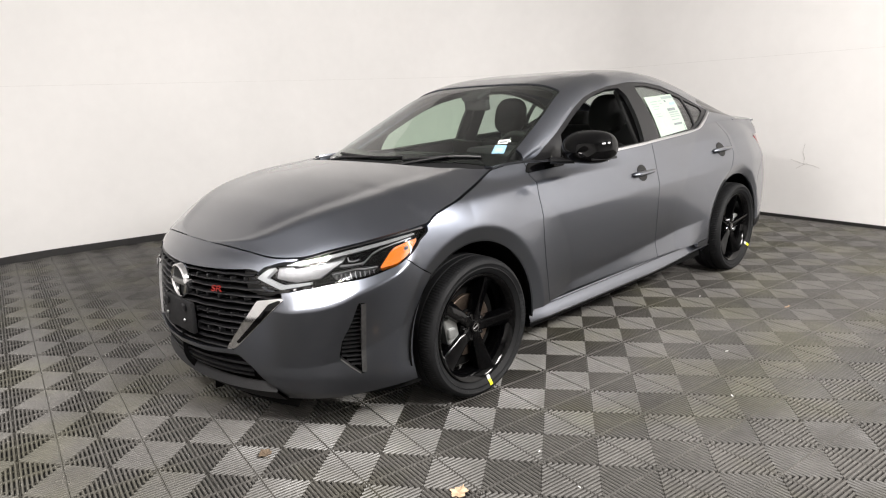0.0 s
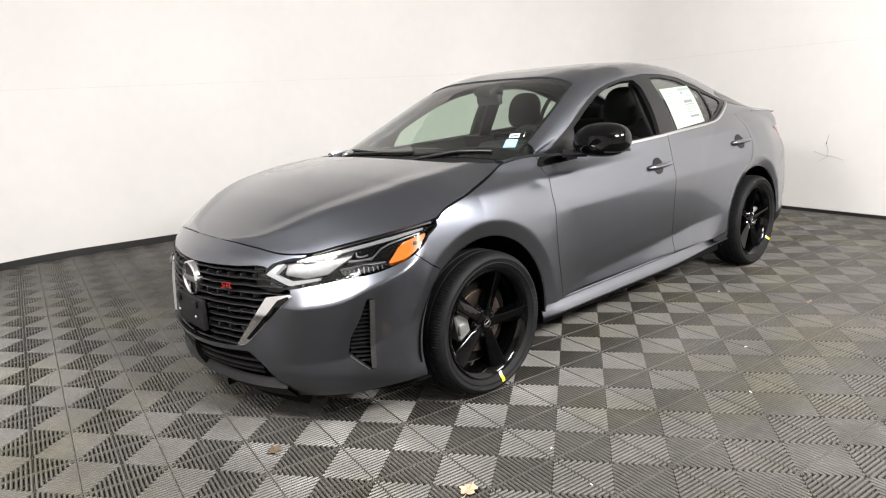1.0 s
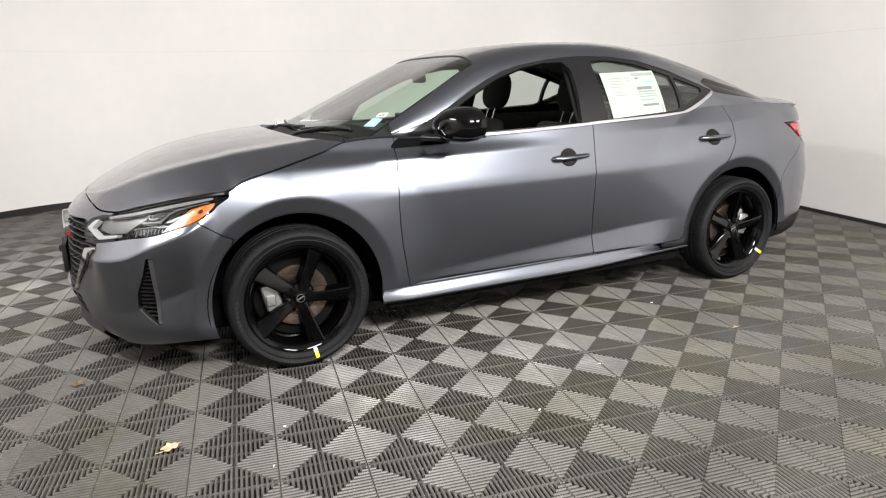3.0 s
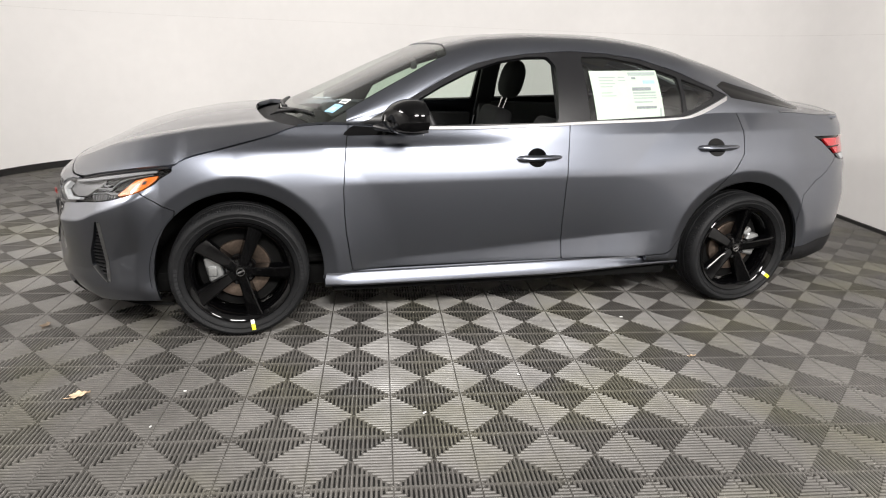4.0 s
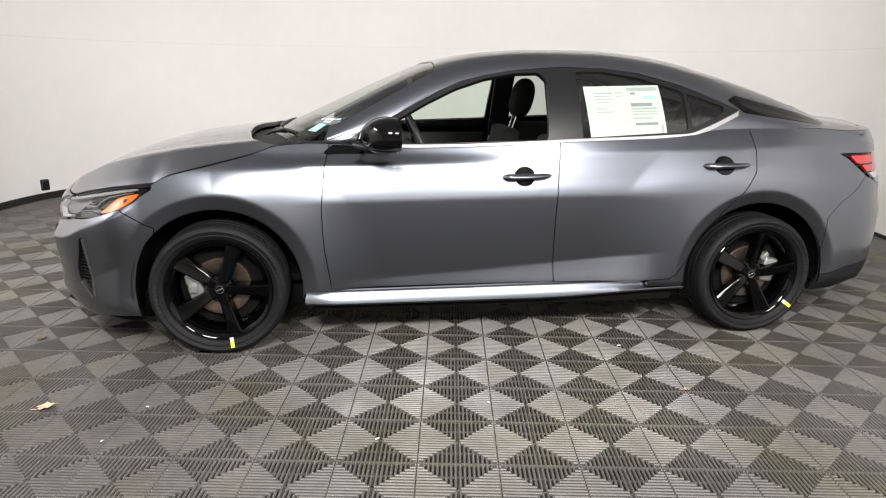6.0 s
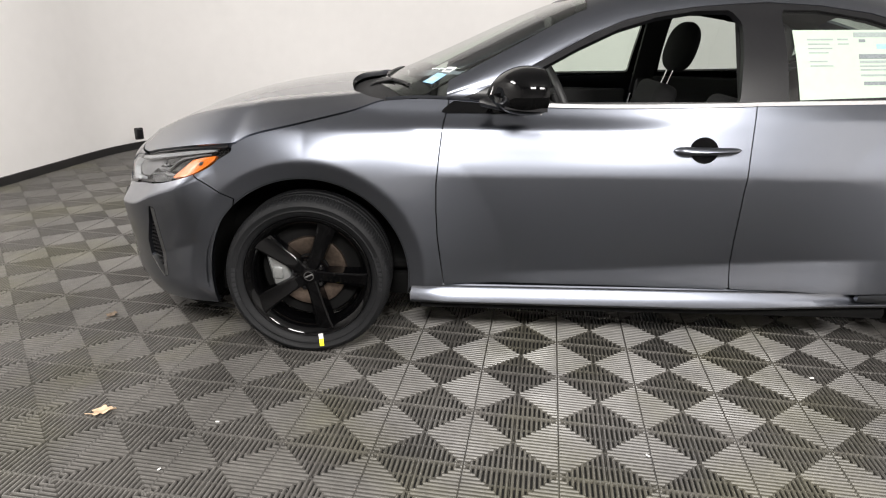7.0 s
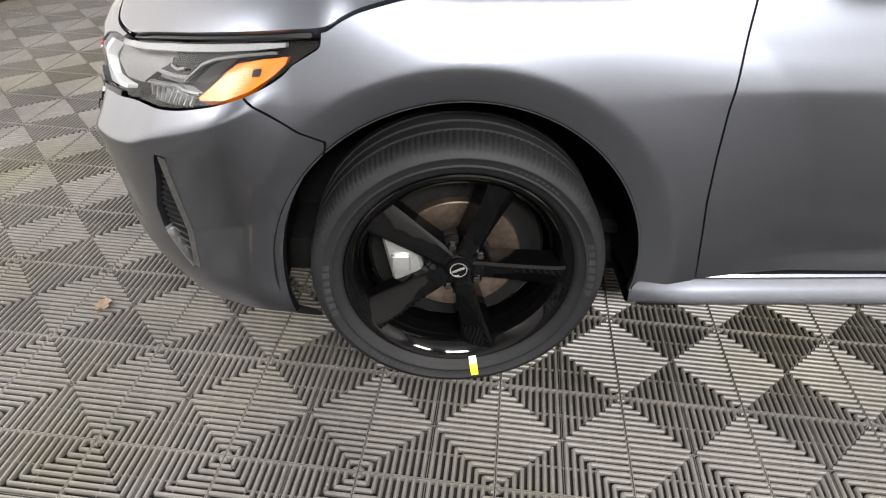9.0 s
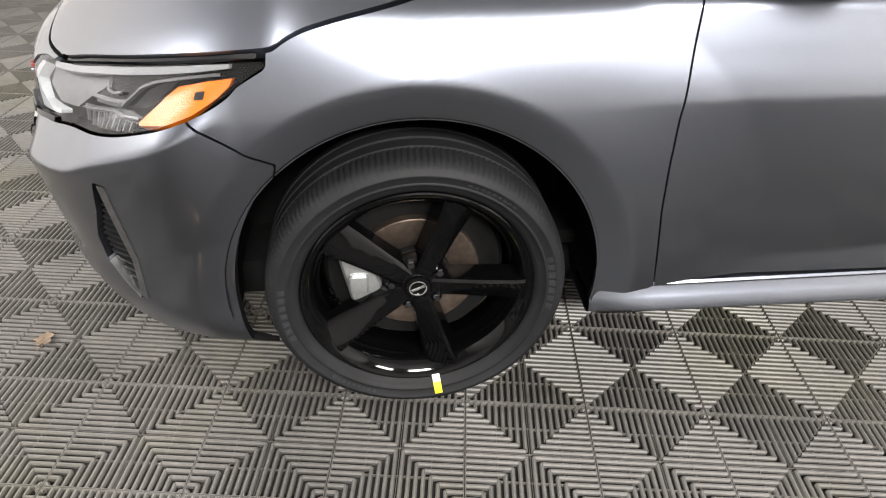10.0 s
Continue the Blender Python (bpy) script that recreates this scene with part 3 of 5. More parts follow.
# the strip between hood and windscreen foot on the fender side
fx = np.linspace(0.288, 0.60, 50)
fy, fz = -np.interp(fx, EX, EY), np.interp(fx, EX, EZ)
rows = np.stack([np.stack([fx, -(fy - d), fz + h, fx], -1) for d, h in ((0.045, -0.030), (0.042, 0.000), (0.038, 0.0045), (0.030, 0.0055), (0.015, 0.0035), (0.0, 0.0))], 1)
panel("fender_top", sheet(rows), PAINT, "", 0.01)

# ---- greenhouse ----
RAIL_Y = curve((0.20, 0.80), (0.40, 0.770), (0.55, 0.744), (0.80, 0.696), (1.05, 0.636), (1.35, 0.596), (1.8, 0.580), (2.3, 0.570), (2.7, 0.568), (3.0, 0.585), (3.35, 0.61))
RAIL_Z = curve((0.20, 0.86), (0.40, 0.958), (0.55, 1.037), (0.80, 1.170), (1.035, 1.292), (1.26, 1.362), (1.55, 1.398), (1.80, 1.400), (2.05, 1.383), (2.315, 1.340), (2.53, 1.292), (2.75, 1.232), (2.99, 1.158), (3.17, 1.098), (3.35, 1.045))
MID_Z = curve((0.10, 0.945), (0.20, 0.998), (0.319, 1.050), (0.546, 1.153), (0.808, 1.274), (1.04, 1.368), (1.15, 1.398), (1.30, 1.426), (1.60, 1.449), (1.90, 1.453), (2.2, 1.435), (2.5, 1.388), (2.75, 1.326), (3.0, 1.246), (3.2, 1.162), (3.35, 1.09))
CROWN = curve((0.2, 3.8), (0.5, 4.0), (0.8, 4.6), (1.1, 5.5), (1.6, 4.8), (2.2, 3.8), (2.6, 3.2), (3.4, 3.2))


def top_z(x, y):
    """Height of the windscreen and roof surface."""
    return float(MID_Z(x)) - (float(MID_Z(x)) - float(RAIL_Z(x))) * (abs(y) / float(RAIL_Y(x))) ** float(CROWN(x))


BELT_Y = lambda x: -np.interp(x, EX, EY) - 0.004
BELT_Z = lambda x: np.interp(x, EX, EZ)


def section(xs, n_side=26, n_top=30):
    """Side strip from belt to roof rail and top strip from rail to the middle."""
    by, bz, ry, rz, mz = BELT_Y(xs), BELT_Z(xs) - 0.006, RAIL_Y(xs), RAIL_Z(xs), MID_Z(xs)
    side, top = [], []
    for x, a, b, c, d, e in zip(xs, by, bz, ry, rz, mz):
        low, rail, mid = np.array([a, b]), np.array([c, d]), np.array([0, e])
        length = max(np.linalg.norm(rail - low), 1e-3)
        k = min(0.075, 0.45 * length)
        p0 = rail + (low - rail) / length * k
        yt = c - 0.075
        power = float(CROWN(x))
        zt = e - (e - d) * (yt / c) ** power
        p2 = np.array([yt, zt])
        t = np.linspace(0, 1, n_side - 8)[:, None]
        line = low + (p0 - low) * t
        line[:, 0] += 0.020 * np.sin(np.pi * t[:, 0]) * min(1, length / 0.3)
        q = np.linspace(0, 0.5, 9)[1:, None]
        side.append(np.vstack([line, (1 - q) ** 2 * p0 + 2 * q * (1 - q) * rail + q**2 * p2]))
        q = np.linspace(0.5, 1, 7)[:, None]
        ys = yt * (1 - np.linspace(0, 1, n_top - 6)[1:])
        top.append(np.vstack([(1 - q) ** 2 * p0 + 2 * q * (1 - q) * rail + q**2 * p2,
                              np.stack([ys, e - (e - d) * (ys / c) ** power], -1)]))
    def full(rows):
        r = np.array(rows)
        x = np.repeat(xs[:, None], r.shape[1], 1)
        return np.stack([x, -r[..., 0], r[..., 1], x], -1)
    return full(side), full(top)


gx = np.linspace(0.22, 3.36, 210)
side_grid, top_grid = section(gx)
SIDE_STRIP, TOP_STRIP = sheet(side_grid), sheet(top_grid)
BELT_LINE = [(0.56, 0.992), (0.877, 0.982), (1.583, 1.006), (1.643, 1.010), (2.32, 1.036), (2.42, 1.062), (2.625, 1.144)]
GLASS_AREA = BELT_LINE + [(2.643, 1.156), (2.560, 1.192), (2.346, 1.274), (2.109, 1.332), (1.911, 1.354), (1.703, 1.360), (1.594, 1.352), (1.442, 1.338), (1.291, 1.313), (1.173, 1.284), (1.057, 1.236), (0.818, 1.110), (0.62, 1.012)]
FRONT_OPEN = [(0.80, 0.985), (1.585, 1.012), (1.600, 1.20), (1.604, 1.285), (1.565, 1.327), (1.44, 1.322), (1.29, 1.295), (1.143, 1.248), (0.998, 1.180), (0.85, 1.100)]
REAR_OPEN = [(1.765, 1.022), (2.29, 1.048), (2.338, 1.060), (2.338, 1.243), (2.31, 1.252), (2.097, 1.310), (1.90, 1.336), (1.757, 1.334)]
SMALL_OPEN = [(2.362, 1.070), (2.43, 1.092), (2.553, 1.148), (2.560, 1.173), (2.36, 1.236)]
BLACK_BAND = [(2.650, 1.164), (2.672, 1.142), (3.12, 1.084), (3.22, 1.080), (3.04, 1.140), (2.81, 1.192), (2.66, 1.228), (2.60, 1.204)]


def cut_side(mesh, keep=(), drop=(), gap=0.0015):
    return cut_panel(mesh, keep, drop, False, gap)


SCREEN_LOW = lambda y: 0.19 + 0.17 * (y / 0.70) ** 2
SCREEN_TOP = lambda y: 1.075 - 0.03 * (y / 0.52) ** 2
BACK_TOP = lambda y: 2.50 - 0.03 * (y / 0.5) ** 2
BACK_LOW = lambda y: 3.19 - 0.10 * (y / 0.5) ** 2
PILLAR = lambda x: RAIL_Y(x) - 0.058


def screen_value(q):
    return np.minimum(np.minimum(q[:, 0] - SCREEN_LOW(q[:, 1]), SCREEN_TOP(q[:, 1]) - q[:, 0]), PILLAR(q[:, 0]) - np.abs(q[:, 1]))


def back_value(q):
    return np.minimum(np.minimum(q[:, 0] - BACK_TOP(q[:, 1]), BACK_LOW(q[:, 1]) - q[:, 0]), PILLAR(q[:, 0]) - 0.03 - np.abs(q[:, 1]))


# pillars and roof rails
v, f = cut_side(SIDE_STRIP, (), [GLASS_AREA, BLACK_BAND])
v, f = clip(v, f, lambda q: q[:, 0] - 0.515)
panel("roof_rail", (v, f), PAINT, "grey roof rail with the front and rear pillars", 0.012)
panel("pillar_trim", cut_side(SIDE_STRIP, [BLACK_BAND]), BLACK_GLOSS, "gloss black band on the rear pillar", 0.01)
v, f = cut_side(SIDE_STRIP, [GLASS_AREA], [FRONT_OPEN, REAR_OPEN, SMALL_OPEN])
panel("window_frame", (v - np.array([0, -0.004, 0, 0]), f), BLACK_TRIM, "satin black window frame and centre pillar", 0.025)
for opening, mat, owner, name, both in ((REAR_OPEN, GLASS_DARK, rear_doors, "window", True), (SMALL_OPEN, GLASS_DARK, rear_doors, "quarter_window", True), (FRONT_OPEN, GLASS, front_doors, "window", False)):
    v, f = cut_side(SIDE_STRIP, [opening], (), -0.008)
    v = v - np.array([0, -0.012, 0, 0])
    if both:
        mesh_object(name, v, f, mat, owner[0]).visible_shadow = False
    mesh_object(name, *mirrored(v, f), mat, owner[1]).visible_shadow = False
# roof, windscreen, rear window
v, f = clip(*TOP_STRIP, lambda q: -np.maximum(screen_value(q), back_value(q)) - 0.002)
v, f = clip(v, f, lambda q: q[:, 0] - 0.52)
panel("roof", (v, f), PAINT, "dark grey roof panel", 0.015, whole=True)
v, f = clip(*TOP_STRIP, screen_value)
v = v - np.array([0, 0, 0.006, 0])
screen = mesh_object("windscreen", *both_sides(v, f), GLASS, car, "clear green-tinted windscreen")
screen.visible_shadow = False
v, f = clip(*TOP_STRIP, back_value)
v = v - np.array([0, 0, 0.006, 0])
mesh_object("rear_window", *both_sides(v, f), GLASS_DARK, car).visible_shadow = False
v2, f2 = clip(*TOP_STRIP, lambda q: np.minimum(screen_value(q), np.maximum(0.040 - screen_value(q) - 0.024 * (q[:, 0] < 1.0), 0.10 + SCREEN_LOW(q[:, 1]) - q[:, 0])))
mesh_object("screen_border", *both_sides(v2 - np.array([0, 0, 0.009, 0]), f2), BLACK_GLOSS, screen, "black printed border of the windscreen")

# boot lid and its lip
rx = np.concatenate([np.linspace(2.96, 3.40, 30), 3.40 + 0.19 * (1 - (1 - np.linspace(0, 1, 20)[1:]) ** 2)])
tail_edge = hull(np.linspace(1.9, 3, 200), edge_z(np.linspace(1.9, 3, 200)))
t = np.linspace(0, 1, 25)
tb_y, tb_z = np.interp(rx, tail_edge[:, 0], -tail_edge[:, 1]), np.interp(rx, tail_edge[:, 0], tail_edge[:, 2])
dm = DECK_MID(rx)
deck = np.stack([np.repeat(rx[:, None], 25, 1), -tb_y[:, None] * t, dm[:, None] - (dm - tb_z)[:, None] * t**3, np.repeat(rx[:, None], 25, 1)], -1)[:, ::-1]
panel("boot_lid", sheet(deck), PAINT, "", 0.02, whole=True)
lip = []
for y in np.linspace(-0.57, 0.57, 31):
    xo = 3.585 - 0.16 * (abs(y) / 0.60) ** 2.2
    zo = 1.078 - 0.018 * (abs(y) / 0.6) ** 2
    lip.append([(xo - 0.17, y, zo - 0.006), (xo - 0.06, y, zo + 0.010), (xo, y, zo + 0.012), (xo + 0.006, y, zo + 0.004), (xo - 0.004, y, zo - 0.012), (xo - 0.12, y, zo - 0.03)])
lip = np.array(lip)
v, f = sheet(np.concatenate([lip, lip[:, :1]], 1))
mesh_object("rear_spoiler", v, [q[::-1] for q in f], PAINT, car, "small grey lip spoiler on the boot lid")

# chrome line under the side windows
for sgn in (-1, 1):
    xs = np.concatenate([np.linspace(0.72, 2.30, 60), np.linspace(2.31, 2.626, 24)])
    zz = curve(*BELT_LINE)(xs)
    strip = []
    w = 0.009 + 0.007 * step(xs, 2.34, 2.46)
    for x, z, h in zip(xs, zz, w):
        k = (z - BELT_Z(x)) / max(RAIL_Z(x) - BELT_Z(x), 0.05)
        y = BELT_Y(x) + (RAIL_Y(x) - BELT_Y(x)) * max(k, 0) + 0.012 + 0.02 * math.sin(math.pi * min(max(k, 0), 1))
        strip.append([(x, sgn * (y - 0.012), z - h), (x, sgn * (y + 0.003), z - h), (x, sgn * (y + 0.001), z + h * 0.5), (x, sgn * (y - 0.012), z + h * 0.5)])
    v, f = sheet(np.array(strip))
    mesh_object("belt_moulding", v, [q[::-1] for q in f] if sgn > 0 else f, SATIN, car, "bright metal strip below the side windows")

# sill skirt
for sgn in (-1, 1):
    rows = []
    for x in np.linspace(0.392, 2.335, 70):
        q = 0.25 + 0.75 * float(step(x, 0.385, 0.55)) * float(1 - 0.25 * step(x, 2.1, 2.33))
        zt = 0.292 + 0.012 * (x - 0.4) / 1.9
        zl = 0.214 + 0.03 * float(step(x, 1.5, 2.33))
        rows.append([(x, sgn * 0.83, zt + 0.010), (x, sgn * 0.866, zt + 0.004), (x, sgn * 0.870, zt - 0.001), (x, sgn * 0.869, zt - 0.006), (x, sgn * 0.858, zt - 0.010), (x, sgn * 0.860, zt - 0.018), (x, sgn * (0.864 + 0.008 * q), zt - 0.034),
                     (x, sgn * (0.868 + 0.016 * q), zl + 0.020), (x, sgn * (0.868 + 0.017 * q), zl + 0.014), (x, sgn * (0.862 + 0.013 * q), zl + 0.003), (x, sgn * 0.850, zl), (x, sgn * 0.72, zl + 0.012)])
    v, f = sheet(np.array(rows))
    mesh_object("sill_skirt", v, f if sgn < 0 else [q[::-1] for q in f], PAINT, car, "grey side skirt below the doors", angle=28)

# floor pan as a dark box that blocks light under the car, arch liners
part("floor_pan", block((3.9, 1.36, 0.10), 0.02, 2, pose(1.36, 0, 0.215)), DARK, car)
# unseen slab added between the wheels to darken the ground below the sills
part("sill_floor", block((1.86, 1.68, 0.05), 0.015, 2, pose(1.36, 0, 0.205)), DARK, car)
# black tray behind the front bumper, plate before each wheel: unseen, added light blocks
ring = [hull(u, 0.165)[:2] for u in np.linspace(0.0, 0.97, 30)]
tray = [(float(p[0]) + 0.03, float(p[1]) + 0.025) for p in ring] + [(-0.415, -0.80), (-0.415, -0.62), (-0.33, -0.60)]
tray = tray + [(x, -y) for x, y in reversed(tray[1:])]
bm = bmesh.new()
under = [bm.verts.new((x, y, 0.158)) for x, y in tray]
over = [bm.verts.new((x, y, 0.172)) for x, y in tray]
bm.faces.new(under[::-1])
bm.faces.new(over)
for k in range(len(tray)):
    n = (k + 1) % len(tray)
    bm.faces.new((under[k], under[n], over[n], over[k]))
bmesh.ops.recalc_face_normals(bm, faces=bm.faces)
part("under_tray", bm, DARK, car, "unseen black tray added below the front bumper to block light", smooth=False)
for sgn in (-1, 1):
    part("wheel_deflector", block((0.02, 0.20, 0.19), 0.006, 2, pose(-0.41, sgn * 0.70, 0.275)), DARK, car)
part("front_subframe", block((0.9, 1.0, 0.12), 0.03, 2, pose(-0.35, 0, 0.23)), DARK, car)
for ax in (0.0, AXLE):
    for sgn in (-1, 1):
        a = np.linspace(radians(-8), radians(188), 48)
        rows = [[(ax + r * math.cos(w), sgn * y, HUB + r * math.sin(w)) for r, y in ((ARCH + 0.004, 0.890), (ARCH + 0.012, 0.87), (ARCH + 0.014, 0.52), (0.05, 0.50))] for w in a]
        v, f = sheet(np.array(rows))
        mesh_object("arch_liner", v, f, DARK, car, angle=40)

# ---- wheels ----
def wheel(x, side, turn, name_label, fw=-1):
    """Alloy wheel with tyre; its outer face looks to -y before it is placed."""
    w = new("wheel")
    tagged(w, name_label)
    w.parent = car
    w.matrix_basis = pose(x, side * 0.876, HUB, 0, 0, 0 if side < 0 else 180)
    R = 0.318
    n = 480
    prof = [(0.238, 0.035), (0.243, -0.012), (0.248, -0.022), (0.258, -0.030), (0.268, -0.036), (0.2695, -0.039), (0.2725, -0.039), (0.274, -0.038), (0.288, -0.0425), (0.2895, -0.044), (0.292, -0.044), (0.2935, -0.0425),
            (0.301, -0.040), (0.309, -0.030), (0.3135, -0.020), (0.316, -0.008), (R, 0.010), (R, 0.022), (R - 0.006, 0.023), (R - 0.006, 0.029), (R, 0.030), (R, 0.060), (R - 0.006, 0.061), (R - 0.006, 0.070), (R, 0.071),
            (R, 0.101), (R - 0.006, 0.102), (R - 0.006, 0.110), (R, 0.111), (R, 0.125), (0.316, 0.14), (0.309, 0.16), (0.29, 0.172), (0.26, 0.165), (0.238, 0.14)]
    v, f = lathe(prof, n)
    m = len(prof)
    v = v.reshape(n, m, 3)
    for i in range(n):
        if i % 3 == 0:
            v[i, 13:18, 0] *= 0.990
            v[i, 13:18, 2] *= 0.990
    v = v.reshape(-1, 3)
    low = v[:, 2] < -0.309
    v[low, 2] = -0.309 - (v[low, 2] + 0.309) * -0.9
    mesh_object("tyre", v, [q[::-1] for q in f], RUBBER, w, "black all-season tyre with moulded sidewall", angle=50)
    for a0, count, pitch, high in ((188, 7, 4.2, 0.013), (8, 7, 4.2, 0.013), (62, 9, 2.6, 0.006), (240, 9, 2.6, 0.006)):
        verts, faces = [], []
        for k in range(count):
            for q in (-0.33, 0.33):
                for r in (0.281 - high / 2, 0.281 + high / 2):
                    a = radians(a0 + pitch * (k - count / 2 + q))
                    y = np.interp(r, [0.258, 0.270, 0.274, 0.288, 0.294], [-0.030, -0.0385, -0.038, -0.0425, -0.0435]) - 0.0012
                    verts += [(r * math.cos(a), y, r * math.sin(a)), (r * math.cos(a), y + 0.004, r * math.sin(a))]
            n0 = 8 * k
            faces += [[n0, n0 + 4, n0 + 6, n0 + 2], [n0, n0 + 1, n0 + 5, n0 + 4], [n0 + 2, n0 + 6, n0 + 7, n0 + 3], [n0, n0 + 2, n0 + 3, n0 + 1], [n0 + 4, n0 + 5, n0 + 7, n0 + 6]]
        mesh_object("sidewall_mark", verts, faces, RUBBER_PALE, w, "raised bars of worn sidewall marking", smooth=False)
    rim_prof = [(0.236, 0.13), (0.222, 0.12), (0.205, 0.09), (0.207, 0.03), (0.214, 0.0), (0.222, -0.012), (0.230, -0.020), (0.238, -0.026), (0.2435, -0.028), (0.2465, -0.0255), (0.2465, -0.018), (0.240, -0.012)]
    v, f = lathe(rim_prof, 128)
    mesh_object("rim", v, [q[::-1] for q in f], BLACK_GLOSS, w, "gloss black alloy rim")
    for k in range(5):
        a = radians(turn + 72 * k)
        rows = []
        for r, half, top, tilt in ((0.030, 0.022, 0.004, 0.0), (0.052, 0.025, 0.000, 0.002), (0.085, 0.026, -0.003, 0.006), (0.130, 0.029, -0.008, 0.011), (0.175, 0.033, -0.013, 0.015), (0.205, 0.036, -0.017, 0.016), (0.226, 0.040, -0.019, 0.015)):
            ring = []
            for lx, ly in ((-half - 0.006, top + 0.045), (-half, top + 0.006 + tilt), (-half + 0.007, top + tilt), (half - 0.010, top - tilt * 0.3), (half - 0.003, top + 0.003 - tilt * 0.3), (half + 0.006, top + 0.045)):
                ring.append((r * math.cos(a) - lx * math.sin(a), ly, r * math.sin(a) + lx * math.cos(a)))
            rows.append(ring)
        v, f = sheet(np.array(rows))
        mesh_object("spoke", v, [q[::-1] for q in f], BLACK_GLOSS, w, angle=25)
        b = radians(turn + 36 + 72 * k)
        v, f = lathe([(0.0001, -0.004), (0.008, -0.004), (0.0105, -0.001), (0.0105, 0.02)], 6)
        v = v + np.array([0.056 * math.cos(b), 0.008, 0.056 * math.sin(b)])
        mesh_object("lug_nut", v, [q[::-1] for q in f], LUG, w, angle=30)
    v, f = lathe([(0.0001, -0.003), (0.020, -0.0025), (0.0265, -0.0005), (0.0285, 0.004), (0.034, 0.006), (0.062, 0.012), (0.070, 0.022), (0.072, 0.05)], 48)
    mesh_object("hub", v, [q[::-1] for q in f], BLACK_GLOSS, w, angle=30)
    v, f = lathe([(0.0165, -0.0025), (0.0168, -0.0042), (0.0192, -0.0042), (0.0196, -0.002)], 40)
    mesh_object("cap_ring", v, [q[::-1] for q in f], CHROME, w)
    part("cap_bar", block((0.030, 0.003, 0.0065), 0.001, 1, pose(0, -0.0035, 0, 0, -25, 0)), CHROME, w)
    v, f = lathe([(0.075, 0.052), (0.078, 0.050), (0.138, 0.050), (0.140, 0.052), (0.140, 0.072), (0.07, 0.072)], 72)
    mesh_object("brake_disc", v, [q[::-1] for q in f], DISC, w, "lightly rusted iron brake disc")
    v, f = lathe([(0.0001, 0.030), (0.060, 0.030), (0.074, 0.036), (0.076, 0.055)], 48)
    mesh_object("disc_hat", v, [q[::-1] for q in f], DARK, w)
    bm = block((0.075, 0.055, 0.13), 0.016, 3, pose(fw * 0.118 * 1.0, 0.052, 0.012, 0, 12 * fw, 0))
    extra = block((0.045, 0.03, 0.05), 0.012, 3, pose(fw * 0.125, 0.030, 0.0, 0, 0, 0))
    for b2, nm in ((bm, "caliper"), (extra, "caliper_piston")):
        part(nm, b2, CALIPER, w, "bare cast metal brake caliper")
    part("caliper_bracket", block((0.05, 0.025, 0.03), 0.008, 2, pose(0.09 * fw, 0.045, 0.085, 0, -40 * fw, 0)), CALIPER, w)
    v, f = lathe([(0.0001, 0.073), (0.19, 0.074), (0.20, 0.09), (0.20, 0.12)], 48)
    mesh_object("dust_shield", v, [q[::-1] for q in f], DARK, w)
    return w


front_near = wheel(0.0, -1, -3, "five-spoke gloss black alloy wheel with black tyre and yellow tape")
rear_near = wheel(AXLE, -1, 7, "five-spoke gloss black rear alloy wheel with tyre and yellow tape", 1)
wheel(0.0, 1, 10, "five-spoke gloss black alloy wheel on the far side")
wheel(AXLE, 1, 40, "five-spoke gloss black alloy wheel on the far side")


def tape(owner, angle):
    a = radians(angle)
    for r0, r1, mat, nm in ((0.238, 0.258, WHITE_TAPE, "white_tape"), (0.257, 0.284, YELLOW, "yellow_tape")):
        pts = []
        for r in np.linspace(r0, r1, 5):
            y = np.interp(r, [0.235, 0.2465, 0.258, 0.270, 0.288, 0.294], [-0.0275, -0.0305, -0.034, -0.0415, -0.0455, -0.046])
            pts.append([(r * math.cos(a) - q * math.sin(a), y, r * math.sin(a) + q * math.cos(a)) for q in (-0.0085, 0.0085)])
        v, f = sheet(np.array(pts))
        v, f = hem(v, f, 0.0015)
        mesh_object(nm, v, f, mat, owner)


tape(front_near, -80)
tape(rear_near, -38)

# ---- front end ----
def skin_sheet(poly, deep=0.0, gap=0.0, step_s=0.008, step_z=0.006):
    """A piece of the outer skin within an outline, set back by deep."""
    p = np.array(poly)
    s = np.arange(p[:, 0].min() - 0.01, p[:, 0].max() + 0.011, step_s)
    z = np.arange(p[:, 1].min() - 0.01, p[:, 1].max() + 0.011, step_z)
    g = hull(u_of(np.clip(s, s_of(0), None))[:, None] * np.ones((1, len(z))), np.ones((len(s), 1)) * z[None, :])
    v, f = sheet(g)
    if deep:
        n = normals(v, f)
        v = v.copy()
        v[:, :3] -= n * deep
    d = inside(poly)
    return clip(v, f, lambda q: d(q[:, 3], q[:, 2]) - gap)


def set_pair(name, mesh, mat, owners, label="", depth=0.0):
    v, f = hem(*mesh, depth) if depth else mesh
    return [mesh_object(name, v, f, mat, owners[0], label), mesh_object(name, *mirrored(v, f), mat, owners[1], label)]


